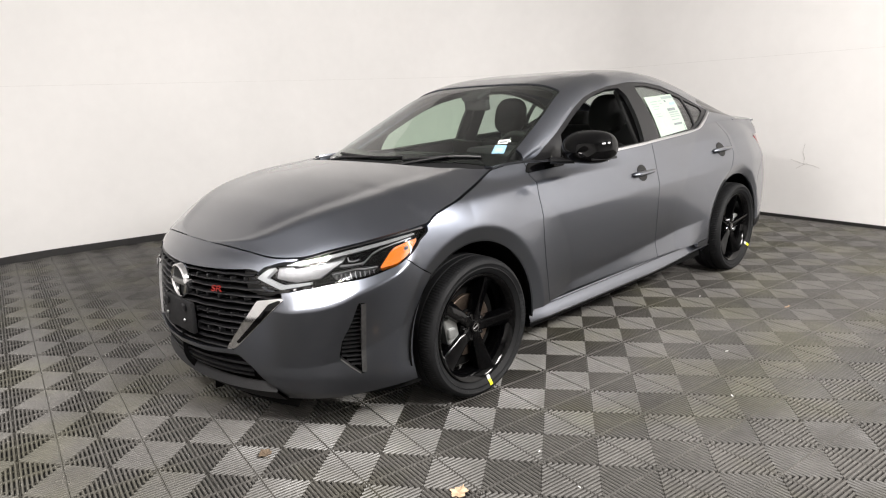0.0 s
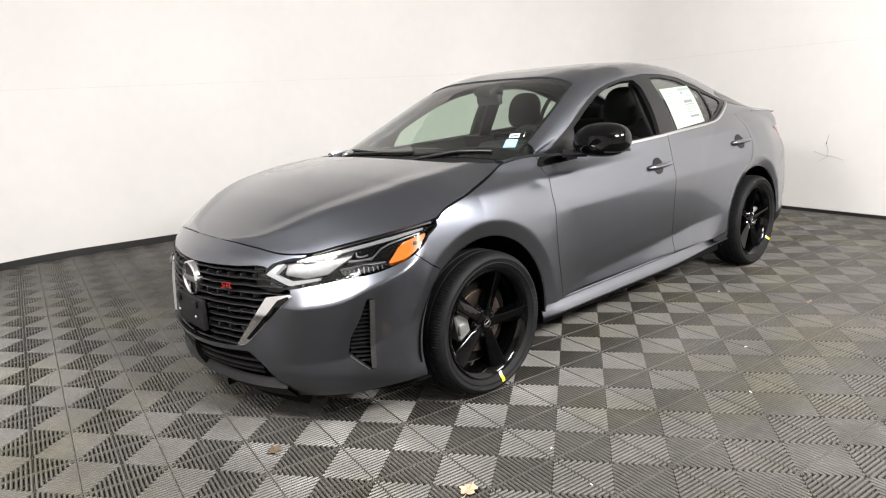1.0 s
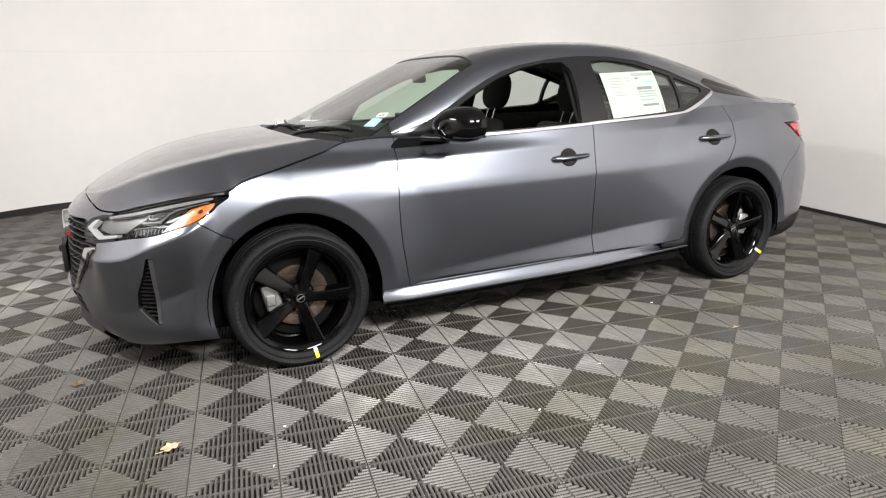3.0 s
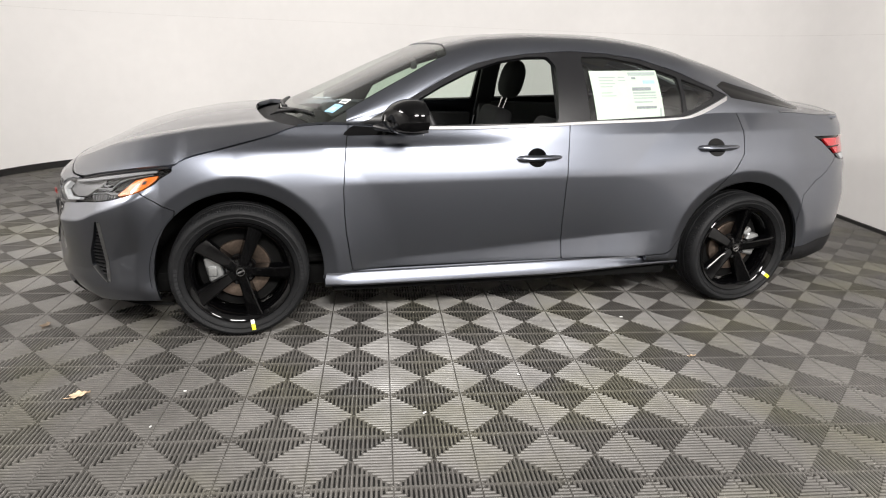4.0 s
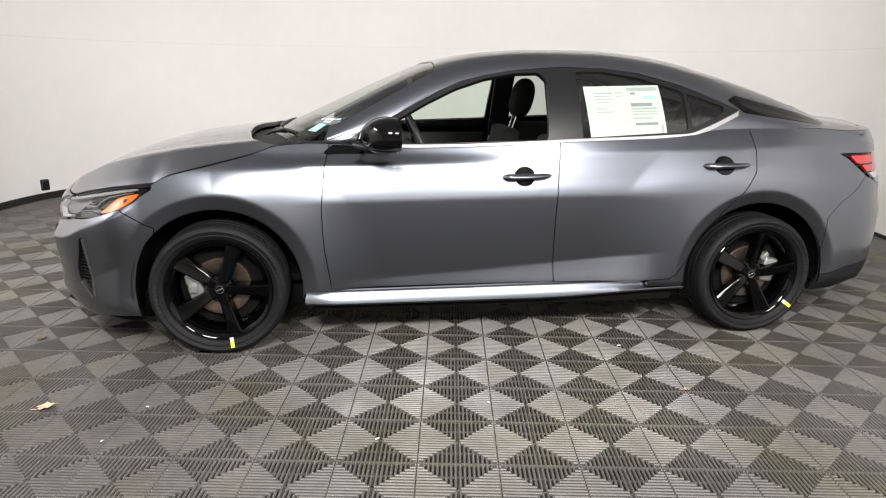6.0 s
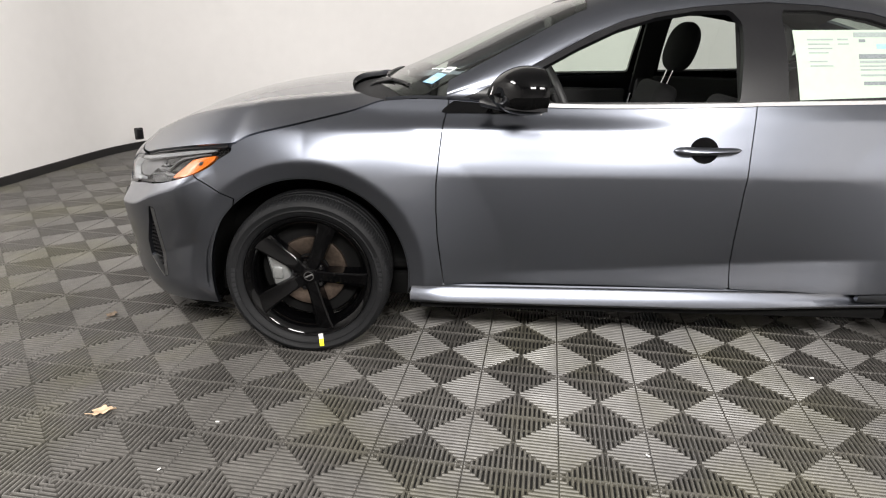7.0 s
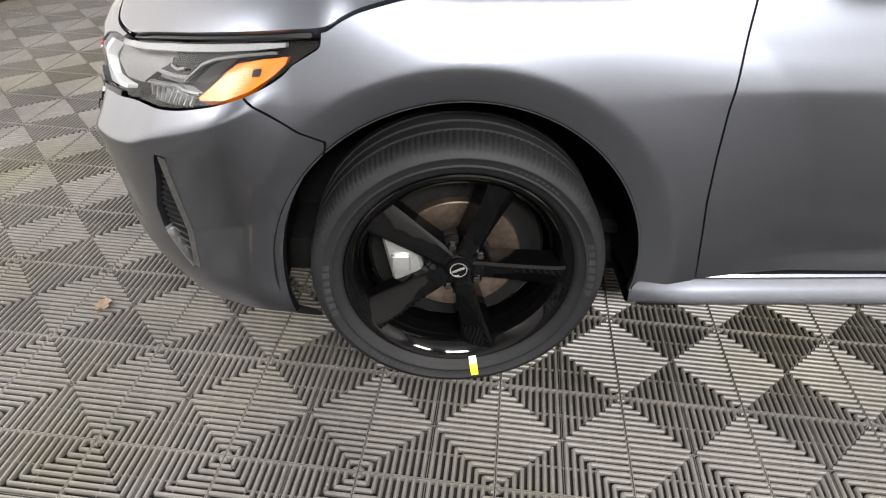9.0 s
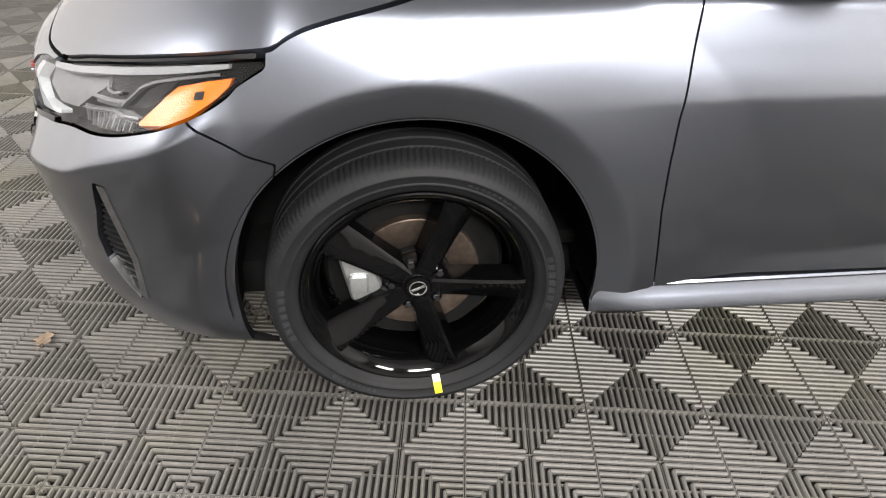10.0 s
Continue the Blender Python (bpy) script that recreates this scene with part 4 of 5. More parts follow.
def strip_on_skin(pts, width, lift, mat, name, owners, label="", n=40, deep=0.006):
    """A raised ribbon that follows a line drawn on the skin."""
    p = np.array(pts, float)
    t = np.linspace(0, 1, len(p))
    q = np.linspace(0, 1, n)
    s, z = np.interp(q, t, p[:, 0]), np.interp(q, t, p[:, 1])
    ds, dz = np.gradient(s), np.gradient(z)
    k = np.hypot(ds, dz)
    ns, nz = -dz / k, ds / k
    rows = []
    for off in (-0.5, -0.5, 0.5, 0.5):
        g = hull(u_of(s + ns * width * off), z + nz * width * off)
        rows.append(g)
    mid = hull(u_of(s), z)
    eps = 1e-3
    a = hull(u_of(s + eps), z)[:, :3] - mid[:, :3]
    b = hull(u_of(s), z + eps)[:, :3] - mid[:, :3]
    nn = np.cross(a, b)
    nn /= np.linalg.norm(nn, axis=1, keepdims=True)
    for i, h in enumerate((-deep, lift, lift, -deep)):
        rows[i] = rows[i][:, :3] + nn * h
    v, f = sheet(np.stack(rows, 1))
    obs = []
    for o, (vv, ff) in zip(owners, ((v, f), mirrored(v, f))):
        obs.append(mesh_object(name, vv, ff, mat, o, label, angle=30))
    return obs


# headlights: dark housing behind a clear lens
head_lamps = set_pair("headlight", skin_sheet(LAMP_OUT, 0.050, -0.006), DARK, (car, car), "clear headlight with white light guide and amber reflector", 0.02)
set_pair("lens", skin_sheet(LAMP_OUT, 0.003, 0.002), LENS, head_lamps, "clear plastic lens")
# black strip laid in for the shade of the gap under the hood edge
set_pair("lamp_gasket", skin_sheet(LAMP_GAP, 0.010, 0.0, 0.006, 0.003), BLACK_TRIM, head_lamps, "black gap between hood and lamp", 0.02)
bar_line = [(su(u), float(LAMP_TOP(u)) - 0.007) for u in (0.47, 0.56, 0.66, 0.77, 0.86, 0.93, 0.985)]
bar_back = [(su(u), float(LAMP_TOP(u)) - d) for u, d in ((0.985, 0.014), (0.93, 0.017), (0.86, 0.019), (0.77, 0.020), (0.66, 0.020), (0.56, 0.018), (0.48, 0.016))]
set_pair("upper_reflector", skin_sheet(bar_line + bar_back, 0.010, 0.0, 0.005, 0.0025), LIGHT_BAR, head_lamps, "bright upper light bar", 0.015)
set_pair("main_reflector", skin_sheet(uz((0.425, 0.690), (0.50, 0.702), (0.58, 0.724), (0.665, 0.744), (0.655, 0.712), (0.62, 0.684), (0.585, 0.655), (0.50, 0.640), (0.43, 0.652)), 0.030, 0.0, 0.005, 0.004), LAMP_BOWL, head_lamps, "pale metallic projector surround", 0.012)
set_pair("projector_bezel", skin_sheet(uz((0.668, 0.740), (0.74, 0.754), (0.85, 0.776), (0.95, 0.786), (0.86, 0.764), (0.83, 0.740), (0.785, 0.705), (0.70, 0.690), (0.645, 0.690), (0.66, 0.712)), 0.024, 0.0, 0.005, 0.004), BLACK_GLOSS, head_lamps, "", 0.015)
# first line is the bezel edge; the second draws the projector's glint in pale metal
for bz, lift, wide in ((((0.735, 0.706), (0.752, 0.726), (0.768, 0.744), (0.80, 0.757), (0.87, 0.772), (0.96, 0.785)), -0.014, 0.0045), (((0.655, 0.708), (0.69, 0.709), (0.725, 0.712), (0.745, 0.716)), -0.012, 0.006), (((0.672, 0.738), (0.68, 0.725), (0.70, 0.722), (0.72, 0.728)), -0.016, 0.004)):
    strip_on_skin(uz(*bz), wide, lift, LAMP_BOWL, "bezel_edge", head_lamps, n=24, deep=0.022)
set_pair("projector_glass", skin_sheet(uz((0.665, 0.704), (0.735, 0.708), (0.728, 0.694), (0.66, 0.690)), 0.018, 0.0, 0.004, 0.003), LAMP_GREY, head_lamps, "", 0.008)
set_pair("lower_reflector", skin_sheet(uz((0.625, 0.676), (0.70, 0.688), (0.79, 0.700), (0.785, 0.684), (0.74, 0.666), (0.68, 0.656), (0.64, 0.652)), 0.020, 0.0, 0.005, 0.003), LAMP_GREY, head_lamps, "ribbed lower lamp bowl", 0.012)
for k in range(9):
    strip_on_skin(uz((0.648 + 0.016 * k, 0.657 + 0.0032 * k), (0.646 + 0.016 * k, 0.676 + 0.0026 * k)), 0.0025, -0.015, LAMP_BOWL, "bowl_rib", head_lamps, n=6, deep=0.022)
strip_on_skin(uz((0.632, 0.679), (0.70, 0.691), (0.79, 0.703)), 0.003, -0.012, LAMP_BOWL, "bowl_rim", head_lamps, n=16, deep=0.02)
guide = uz((0.366, 0.656), (0.398, 0.690), (0.425, 0.696), (0.402, 0.658), (0.455, 0.634), (0.56, 0.648), (0.556, 0.638), (0.45, 0.617))
set_pair("light_guide", skin_sheet(guide, 0.010, 0.0, 0.004, 0.003), WHITE_LENS, head_lamps, "white boomerang-shaped light guide", 0.02)
set_pair("amber_reflector", skin_sheet(AMBER_OUT, 0.008, 0.0, 0.005, 0.004), AMBER, head_lamps, "orange side reflector", 0.02)
set_pair("lamp_chip", skin_sheet(uz((0.909, 0.754), (0.930, 0.757), (0.927, 0.744), (0.907, 0.742)), 0.0065, 0, 0.002, 0.002), BLACK_TRIM, head_lamps, "", 0.002)

# tail lights
tail_lamps = set_pair("tail_light", skin_sheet(TAIL_OUT, 0.02, 0.0, 0.01, 0.006), BLACK_GLOSS, (car, car), "black-rimmed red tail light", 0.02)
TAIL_RED = [(3.25, 0.932), (4.2, 0.936), (4.2, 0.900), (3.36, 0.890), (3.32, 0.892)]
TAIL_LOW = [(3.37, 0.882), (4.2, 0.892), (4.2, 0.862), (3.55, 0.850), (3.43, 0.848)]
TAIL_CLEAR = [(3.46, 0.842), (3.62, 0.846), (3.62, 0.812), (3.52, 0.814)]
set_pair("red_lens", skin_sheet(TAIL_RED, 0.004, 0.0, 0.01, 0.005), RED, tail_lamps, "red lens", 0.012)
set_pair("red_lens", skin_sheet(TAIL_LOW, 0.004, 0.0, 0.01, 0.004), RED, tail_lamps, "red lens", 0.012)
set_pair("clear_lens", skin_sheet(TAIL_CLEAR, 0.004, 0.0, 0.006, 0.004), WHITE_LENS, tail_lamps, "white lens", 0.012)

# grille
grille = new("grille")
grille.parent = car
tagged(grille, "black grille of wavy horizontal bars with chrome side blades")
v, f = skin_sheet(GRILLE_OUT, 0.075, -0.01)
mesh_object("backing", *both_sides(v, f), DARK, grille)
limit = inside(GRILLE_OUT)
for k in range(12):
    z0 = 0.650 - 0.0275 * k
    half = []
    for s in np.linspace(s_of(0), s_of(0.46), 90):
        q = (s - s_of(0))
        z = z0 + 0.035 * q - 0.012 * max(0, q - 0.28) + 0.006 * abs(((q * 9) % 1) - 0.5) * (1 - 0.3 * (k % 2))
        if limit(np.array([s]), np.array([z]))[0] > -0.002:
            half.append((s, z))
    if len(half) < 6:
        continue
    h = np.array(half)
    rows = []
    for off, deep in ((-0.0070, 0.050), (-0.0045, 0.014), (-0.0015, 0.008), (0.0022, 0.011), (0.0055, 0.050)):
        g = hull(u_of(h[:, 0]), h[:, 1] + off)[:, :3]
        g[:, 0] += deep * np.cos(u_of(h[:, 0]) * np.pi / 2)
        g[:, 1] += deep * np.sin(u_of(h[:, 0]) * np.pi / 2)
        rows.append(g)
    v, f = sheet(np.stack(rows, 1))
    mesh_object("grille_bar", *both_sides(v, f), BLACK_TRIM, grille, angle=25)
for sgn in (-1, 1):
    for k, (u, z) in enumerate([(0.10 + 0.055 * j, 0.63 - 0.072 * i) for i in range(4) for j in range(5)]):
        z += 0.035 * 1.2 * u
        if limit(np.array([s_of(u)]), np.array([z]))[0] > 0.012:
            p = hull(u, z)[:3] + np.array([0.022, 0.022 * u, 0])
            part("grille_rib", block((0.03, 0.010, 0.022), 0.003, 1, Matrix.Translation((p[0], -sgn * p[1], p[2])) @ pose(0, 0, 0, 0, 0, sgn * 30 * u)), BLACK_TRIM, grille)
CHROME_OUT = uz((0.372, 0.572), (0.462, 0.592), (0.470, 0.588), (0.292, 0.375), (0.258, 0.350), (0.248, 0.362))
v, f = skin_sheet(CHROME_OUT, -0.004, 0.0, 0.006, 0.005)
set_pair("chrome_blade", (v, f), CHROME, (grille, grille), "bright chrome blade beside the grille", 0.05)
set_pair("dark_inlay", skin_sheet(uz((0.418, 0.566), (0.455, 0.585), (0.462, 0.582), (0.300, 0.390), (0.290, 0.395)), -0.0065, 0.0, 0.006, 0.005), BLACK_GLOSS, (grille, grille), "", 0.004)
strip_on_skin(uz((0.001, 0.333), (0.12, 0.338), (0.24, 0.350), (0.27, 0.358)), 0.010, 0.006, PAINT, "grille_lower_rim", (grille, grille))
bar = uz((0.375, 0.600), (0.46, 0.612), (0.56, 0.632), (0.58, 0.628), (0.47, 0.600), (0.40, 0.588))
set_pair("corner_fill", skin_sheet(uz((0.30, 0.690), (0.345, 0.690), (0.385, 0.640), (0.45, 0.604), (0.40, 0.585), (0.33, 0.60)), 0.02), BLACK_GLOSS, (grille, grille), "", 0.01)
strip_on_skin(bar[:3], 0.008, 0.003, BLACK_GLOSS, "lamp_sill", (grille, grille))
# round emblem, red trim letters, number plate holder
c = hull(0.0, 0.590)
v, f = lathe([(0.058, 0.010), (0.060, -0.004), (0.068, -0.011), (0.075, -0.006), (0.077, 0.02)], 48)
v = v[:, [1, 0, 2]] * np.array([1, 1, 1.0]) + np.array([c[0] + 0.002, 0, 0.590])
emblem = mesh_object("emblem", v, f, CHROME, grille, "round chrome emblem with a bright bar across")
v, f = lathe([(0.0001, -0.001), (0.058, -0.001), (0.060, 0.006)], 40)
mesh_object("emblem_disc", v[:, [1, 0, 2]] + np.array([c[0] + 0.002, 0, 0.590]), f, BLACK_TRIM, grille)
part("emblem_bar", block((0.010, 0.122, 0.024), 0.004, 2, pose(c[0] - 0.003, 0, 0.590)), SATIN, grille)
font = bpy.data.curves.new("trim_letters", "FONT")
font.body, font.size, font.extrude, font.align_x, font.shear = "SR", 0.036, 0.003, "CENTER", 0.25
tmp = new("trim_letters", font)
bpy.context.view_layer.update()
me = bpy.data.meshes.new_from_object(tmp.evaluated_get(bpy.context.evaluated_depsgraph_get()))
bpy.data.objects.remove(tmp)
me.materials.clear()
me.materials.append(BADGE_RED)
badge = new("trim_badge", me)
badge.parent = grille
tagged(badge, "red letters on the grille")
p = hull(0.213, 0.59)
badge.matrix_basis = Matrix.Translation((p[0] - 0.006, p[1], p[2])) @ pose(0, 0, 0, 90, 0, -90 + 22) @ Matrix.Diagonal((1.45, 1, 1, 1))
holder = part("plate_holder", block((0.022, 0.27, 0.135), 0.006, 2, pose(-0.943, -0.01, 0.452)), PLASTIC, car, "black plastic number plate holder with two screw tabs")
for yy in (-0.09, 0.09):
    part("screw_tab", block((0.012, 0.035, 0.03), 0.004, 1, pose(-0.960, yy, 0.495)), PLASTIC, holder)
    part("screw", block((0.008, 0.012, 0.012), 0.003, 1, pose(-0.962, yy, 0.440)), SATIN, holder)
# lower intake, lip, vents
v, f = skin_sheet(INTAKE_OUT, 0.06, -0.01)
mesh_object("intake_backing", *both_sides(v, f), DARK, car)
for zz in (0.285, 0.255, 0.228):
    strip_on_skin(uz((0.0, zz), (0.1, zz + 0.002), (0.2, zz + 0.006), (0.33, zz + 0.012)), 0.010, -0.02, BLACK_TRIM, "intake_slat", (car, car), deep=0.05)
lipline = uz((0.0, 0.160), (0.12, 0.160), (0.25, 0.163), (0.36, 0.168), (0.415, 0.172))
strip_on_skin(lipline, 0.055, 0.012, PLASTIC, "front_lip", (car, car), "black front lip", n=60, deep=0.03)
vents = set_pair("corner_vent", skin_sheet(FIN_OUT, 0.035, -0.003, 0.006, 0.006), BLACK_GLOSS, (car, car), "black vertical corner vent with slats", 0.01)
for k in range(15):
    zz = 0.315 + 0.0175 * k
    lo = np.interp(zz, [0.278, 0.352, 0.42, 0.50, 0.574], [0.715, 0.650, 0.658, 0.693, 0.714])
    strip_on_skin(uz((lo, zz), ((lo + 0.725) / 2, zz), (0.722, zz)), 0.006, -0.012, PLASTIC, "vent_slat", vents, n=8, deep=0.03)
strip_on_skin(uz((0.729, 0.572), (0.730, 0.42), (0.729, 0.284)), 0.020, 0.002, LAMP_BOWL, "vent_blade", vents, n=24, deep=0.03)
strip_on_skin(uz((0.648, 0.345), (0.68, 0.312), (0.716, 0.280)), 0.005, 0.002, SATIN, "vent_edge", vents, n=10, deep=0.02)

# ---- doors: handles and mirrors ----
def handle(x, z, owners):
    for o, sgn in zip(owners, (-1, 1)):
        y = float(half_width(x, z))
        ring = [(x + 0.052 * math.cos(a), z + 0.046 * math.sin(a)) for a in np.linspace(0, 2 * math.pi, 36, endpoint=False)]
        v, f = hem(*skin_sheet(ring, -0.0025, 0.0, 0.008, 0.008), 0.012)
        cup = mesh_object("handle_cup", *((v, f) if sgn < 0 else mirrored(v, f)), BLACK_GLOSS, o, "dark round recess behind the handle")
        rows = []
        for t in np.linspace(-1, 1, 25):
            cx = x + 0.012 + 0.122 * t
            hz = 0.0145 * (1 - 0.25 * t) * math.sqrt(max(1 - abs(t) ** 7, 0.02))
            out = 0.043 - 0.014 * t * t - 0.020 * abs(t) ** 8
            yy = float(half_width(cx, z))
            ring = [(cx, sgn * (yy - 0.01 + (out + 0.01) * (0.55 + 0.45 * math.cos(a))), z + 0.004 * t + hz * math.sin(a)) for a in np.linspace(-math.pi * 0.8, math.pi * 0.8, 11)]
            rows.append(ring)
        v, f = sheet(np.array(rows))
        mesh_object("handle", v, f if sgn > 0 else [q[::-1] for q in f], PAINT, o, "grey pull handle")
    return cup


handle(1.458, 0.843, front_doors)
handle(2.488, 0.893, rear_doors)


def door_mirror(sgn, base, up):
    mirror = new("door_mirror")
    mirror.parent = car
    mirror.matrix_basis = pose(0.002, 0, -0.016)
    tagged(mirror, "gloss black door mirror")
    rows = []
    for t in np.linspace(0, 1, 20):
        x = 0.668 + 0.158 * t
        r = math.sqrt(max(1 - (1 - t) ** 2.6, 0.0)) * (1 - 0.10 * t**4)
        ring = []
        for a in np.linspace(0, 2 * math.pi, 33):
            c, s = math.cos(a), math.sin(a)
            yy = base + 0.138 * r * (abs(c) ** 0.75) * (1 if c > 0 else -1) * 1.0
            zz = 1.045 + up + (0.096 if s > 0 else 0.074) * r * (abs(s) ** 0.85) * (1 if s > 0 else -1) + 0.010 * t
            ring.append((x + 0.02 * c, sgn * yy, zz))
        rows.append(ring)
    rows.append([(0.826, sgn * base, 1.05 + up)] * 33)
    v, f = sheet(np.array(rows))
    mesh_object("housing", v, f if sgn > 0 else [q[::-1] for q in f], BLACK_GLOSS, mirror, "gloss black shell")
    part("mirror_glass", block((0.004, 0.165, 0.125), 0.002, 1, pose(0.828, sgn * base, 1.052 + up)), CHROME, mirror)
    for nm, zc, hh, mat in (("signal_strip", 1.012 + up, 0.006, SATIN),):
        rows = []
        for t in np.linspace(0.12, 1, 16):
            x = 0.672 + 0.154 * t
            r = math.sqrt(max(1 - (1 - t) ** 2.6, 0.0))
            rows.append([(x + 0.014, sgn * (base + 0.113 * r), zc - hh), (x + 0.016, sgn * (base + 0.120 * r), zc - hh), (x + 0.016, sgn * (base + 0.120 * r), zc + hh), (x + 0.014, sgn * (base + 0.113 * r), zc + hh)])
        v, f = sheet(np.array(rows))
        mesh_object(nm, v, f if sgn < 0 else [q[::-1] for q in f], BLACK_GLOSS if nm != "signal_strip" else BLACK_TRIM, mirror)
    v, f = tube([(0.655, sgn * 0.80, 1.005), (0.685, sgn * 0.845, 1.000), (0.715, sgn * 0.90, 1.002)], [0.030, 0.026, 0.026], 12)
    v[:, 2] = 1.003 + (v[:, 2] - 1.003) * 0.62
    mesh_object("arm", v, f, BLACK_TRIM, mirror)


door_mirror(-1, 0.938, 0.0)
# black panel at the foot of each mirror
set_pair("mirror_foot", skin_sheet([(0.497, 0.946), (0.503, 0.955), (0.530, 0.976), (0.545, 0.984), (0.80, 0.972), (0.80, 0.951), (0.66, 0.946), (0.52, 0.942)], -0.004, 0.0, 0.006, 0.004), BLACK_GLOSS, front_doors, "black panel at the mirror foot", 0.012)

# ---- cowl and wipers ----
rows = []
hood_rows = top_sheet(np.linspace(0.0, 0.45, 46), HOOD_MID)
for y in np.linspace(-0.715, 0.715, 61):
    a, b = HOOD_END(y) + 0.004, SCREEN_LOW(y) + 0.02
    row = hood_rows[int(round(a / 0.01))]
    za = float(np.interp(-abs(y), row[:, 1], row[:, 2])) - 0.010
    zm = top_z(b, y)
    rows.append([(a - 0.04, y, za - 0.05), (a, y, za - 0.030), (a + 0.015, y, za - 0.028), ((a + b) / 2, y, (za + zm) / 2 - 0.034), (b, y, zm - 0.009)])
v, f = sheet(np.array(rows))
mesh_object("cowl", v, [q[::-1] for q in f], PLASTIC, car, "black plastic cowl below the windscreen", angle=30)
for y0, y1, ln in ((0.45, -0.15, 0.62), (-0.18, -0.60, 0.5)):
    pts = []
    for t in np.linspace(0, 1, 9):
        y = y0 + (y1 - y0) * t
        x = SCREEN_LOW(y) + 0.022 + 0.03 * t
        z = top_z(x, y)
        pts.append((x, y, z + 0.001))
    wiper = mesh_object("wiper", *tube(pts, 0.007, 8), BLACK_TRIM, car, "black wiper resting at the foot of the windscreen")
    arm = [(pts[0][0] - 0.05, pts[0][1] + 0.03, pts[0][2] - 0.04), (pts[1][0] - 0.03, pts[1][1], pts[1][2] - 0.018), (pts[5][0] - 0.008, pts[5][1], pts[5][2] + 0.002)]
    mesh_object("wiper_arm", *tube(arm, [0.012, 0.009, 0.006], 8), BLACK_TRIM, wiper)
# small raised bracket of the far wiper pivot
part("wiper_pivot", block((0.05, 0.03, 0.03), 0.008, 2, pose(0.28, 0.52, 0.985)), SATIN, car)

# ---- cabin ----
def seat(x, y):
    s = new("seat")
    tagged(s, "black fabric seat with a separate headrest")
    s.parent = car
    s.matrix_basis = pose(x, y, 0.0)
    part("cushion", block((0.52, 0.50, 0.16), 0.05, 4, pose(0.0, 0, 0.46, 0, -6, 0)), FABRIC, s)
    part("backrest", block((0.14, 0.50, 0.52), 0.055, 4, pose(0.31, 0, 0.735, 0, 18, 0), (0.8, 0.78)), FABRIC, s)
    bm = bmesh.new()
    bmesh.ops.create_uvsphere(bm, u_segments=28, v_segments=18, radius=1)
    for q in bm.verts:
        q.co = Vector((0.068 * q.co.x, 0.135 * math.copysign(abs(q.co.y) ** 0.7, q.co.y), (0.135 if q.co.z > 0 else 0.125) * math.copysign(abs(q.co.z) ** 0.75, q.co.z)))
    bmesh.ops.transform(bm, matrix=pose(0.475, 0, 1.16, 0, 14, 0), verts=bm.verts)
    part("headrest", bm, FABRIC, s, "rounded black headrest")
    for yy in (-0.045, 0.045):
        mesh_object("headrest_post", *tube([(0.405, yy, 0.96), (0.445, yy, 1.08)], 0.0055, 8), CHROME, s)


seat(1.375, -0.37)
seat(1.275, 0.38)
rear_seat = new("rear_seat")
tagged(rear_seat, "black fabric rear bench with two headrests")
rear_seat.parent = car
part("cushion", block((0.50, 1.25, 0.18), 0.05, 4, pose(2.05, 0, 0.47)), FABRIC, rear_seat)
part("backrest", block((0.16, 1.22, 0.58), 0.05, 4, pose(2.42, 0, 0.78, 0, 24, 0)), FABRIC, rear_seat)
for yy in (-0.36, 0.36):
    part("headrest", block((0.10, 0.25, 0.15), 0.045, 4, pose(2.56, yy, 1.09, 0, 20, 0)), FABRIC, rear_seat)
part("parcel_shelf", block((0.55, 1.15, 0.03), 0.01, 2, pose(2.82, 0, 1.035)), CABIN, car)
dash = part("dashboard", block((0.50, 1.38, 0.26), 0.07, 4, pose(0.72, 0, 0.845)), CABIN, car, "dark dashboard with a hooded instrument binnacle")
part("binnacle", block((0.22, 0.38, 0.10), 0.04, 4, pose(0.80, -0.36, 0.985)), CABIN, dash)
part("display", block((0.03, 0.24, 0.14), 0.015, 3, pose(0.90, 0.0, 0.99, 0, -12, 0)), BLACK_GLOSS, dash)
part("console", block((0.75, 0.22, 0.30), 0.04, 3, pose(1.15, 0, 0.50)), CABIN, car)
wheel_pts = [(0, 0.185 * math.cos(a), 0.185 * math.sin(a)) for a in np.linspace(0, 2 * math.pi, 41)]
steer = mesh_object("steering_wheel", *tube(wheel_pts, 0.016, 10, False), CABIN, car, "black steering wheel")
steer.matrix_basis = pose(1.005, -0.36, 0.93, 0, -24, 0)
part("airbag_cover", block((0.06, 0.17, 0.15), 0.025, 3), CABIN, steer)
for ang in (0, 180, 270):
    part("wheel_spoke", block((0.02, 0.13, 0.035), 0.006, 2, pose(0, 0, 0, ang, 0, 0) @ pose(0, 0.115, 0)), CABIN, steer)
for sgn in (-1, 1):
    part("door_card", block((0.88, 0.05, 0.57), 0.02, 3, pose(1.14, sgn * 0.755, 0.625)), CABIN, front_doors[0 if sgn < 0 else 1])
    part("armrest", block((0.50, 0.07, 0.06), 0.02, 3, pose(1.15, sgn * 0.73, 0.80)), CABIN, front_doors[0 if sgn < 0 else 1])
    part("door_card", block((0.90, 0.05, 0.66), 0.02, 3, pose(2.08, sgn * 0.745, 0.66)), CABIN, rear_doors[0 if sgn < 0 else 1])
    part("pillar_lining", block((0.12, 0.03, 0.48), 0.012, 2, pose(1.67, sgn * 0.675, 1.10, sgn * 27, 0, 0)), CABIN, car)
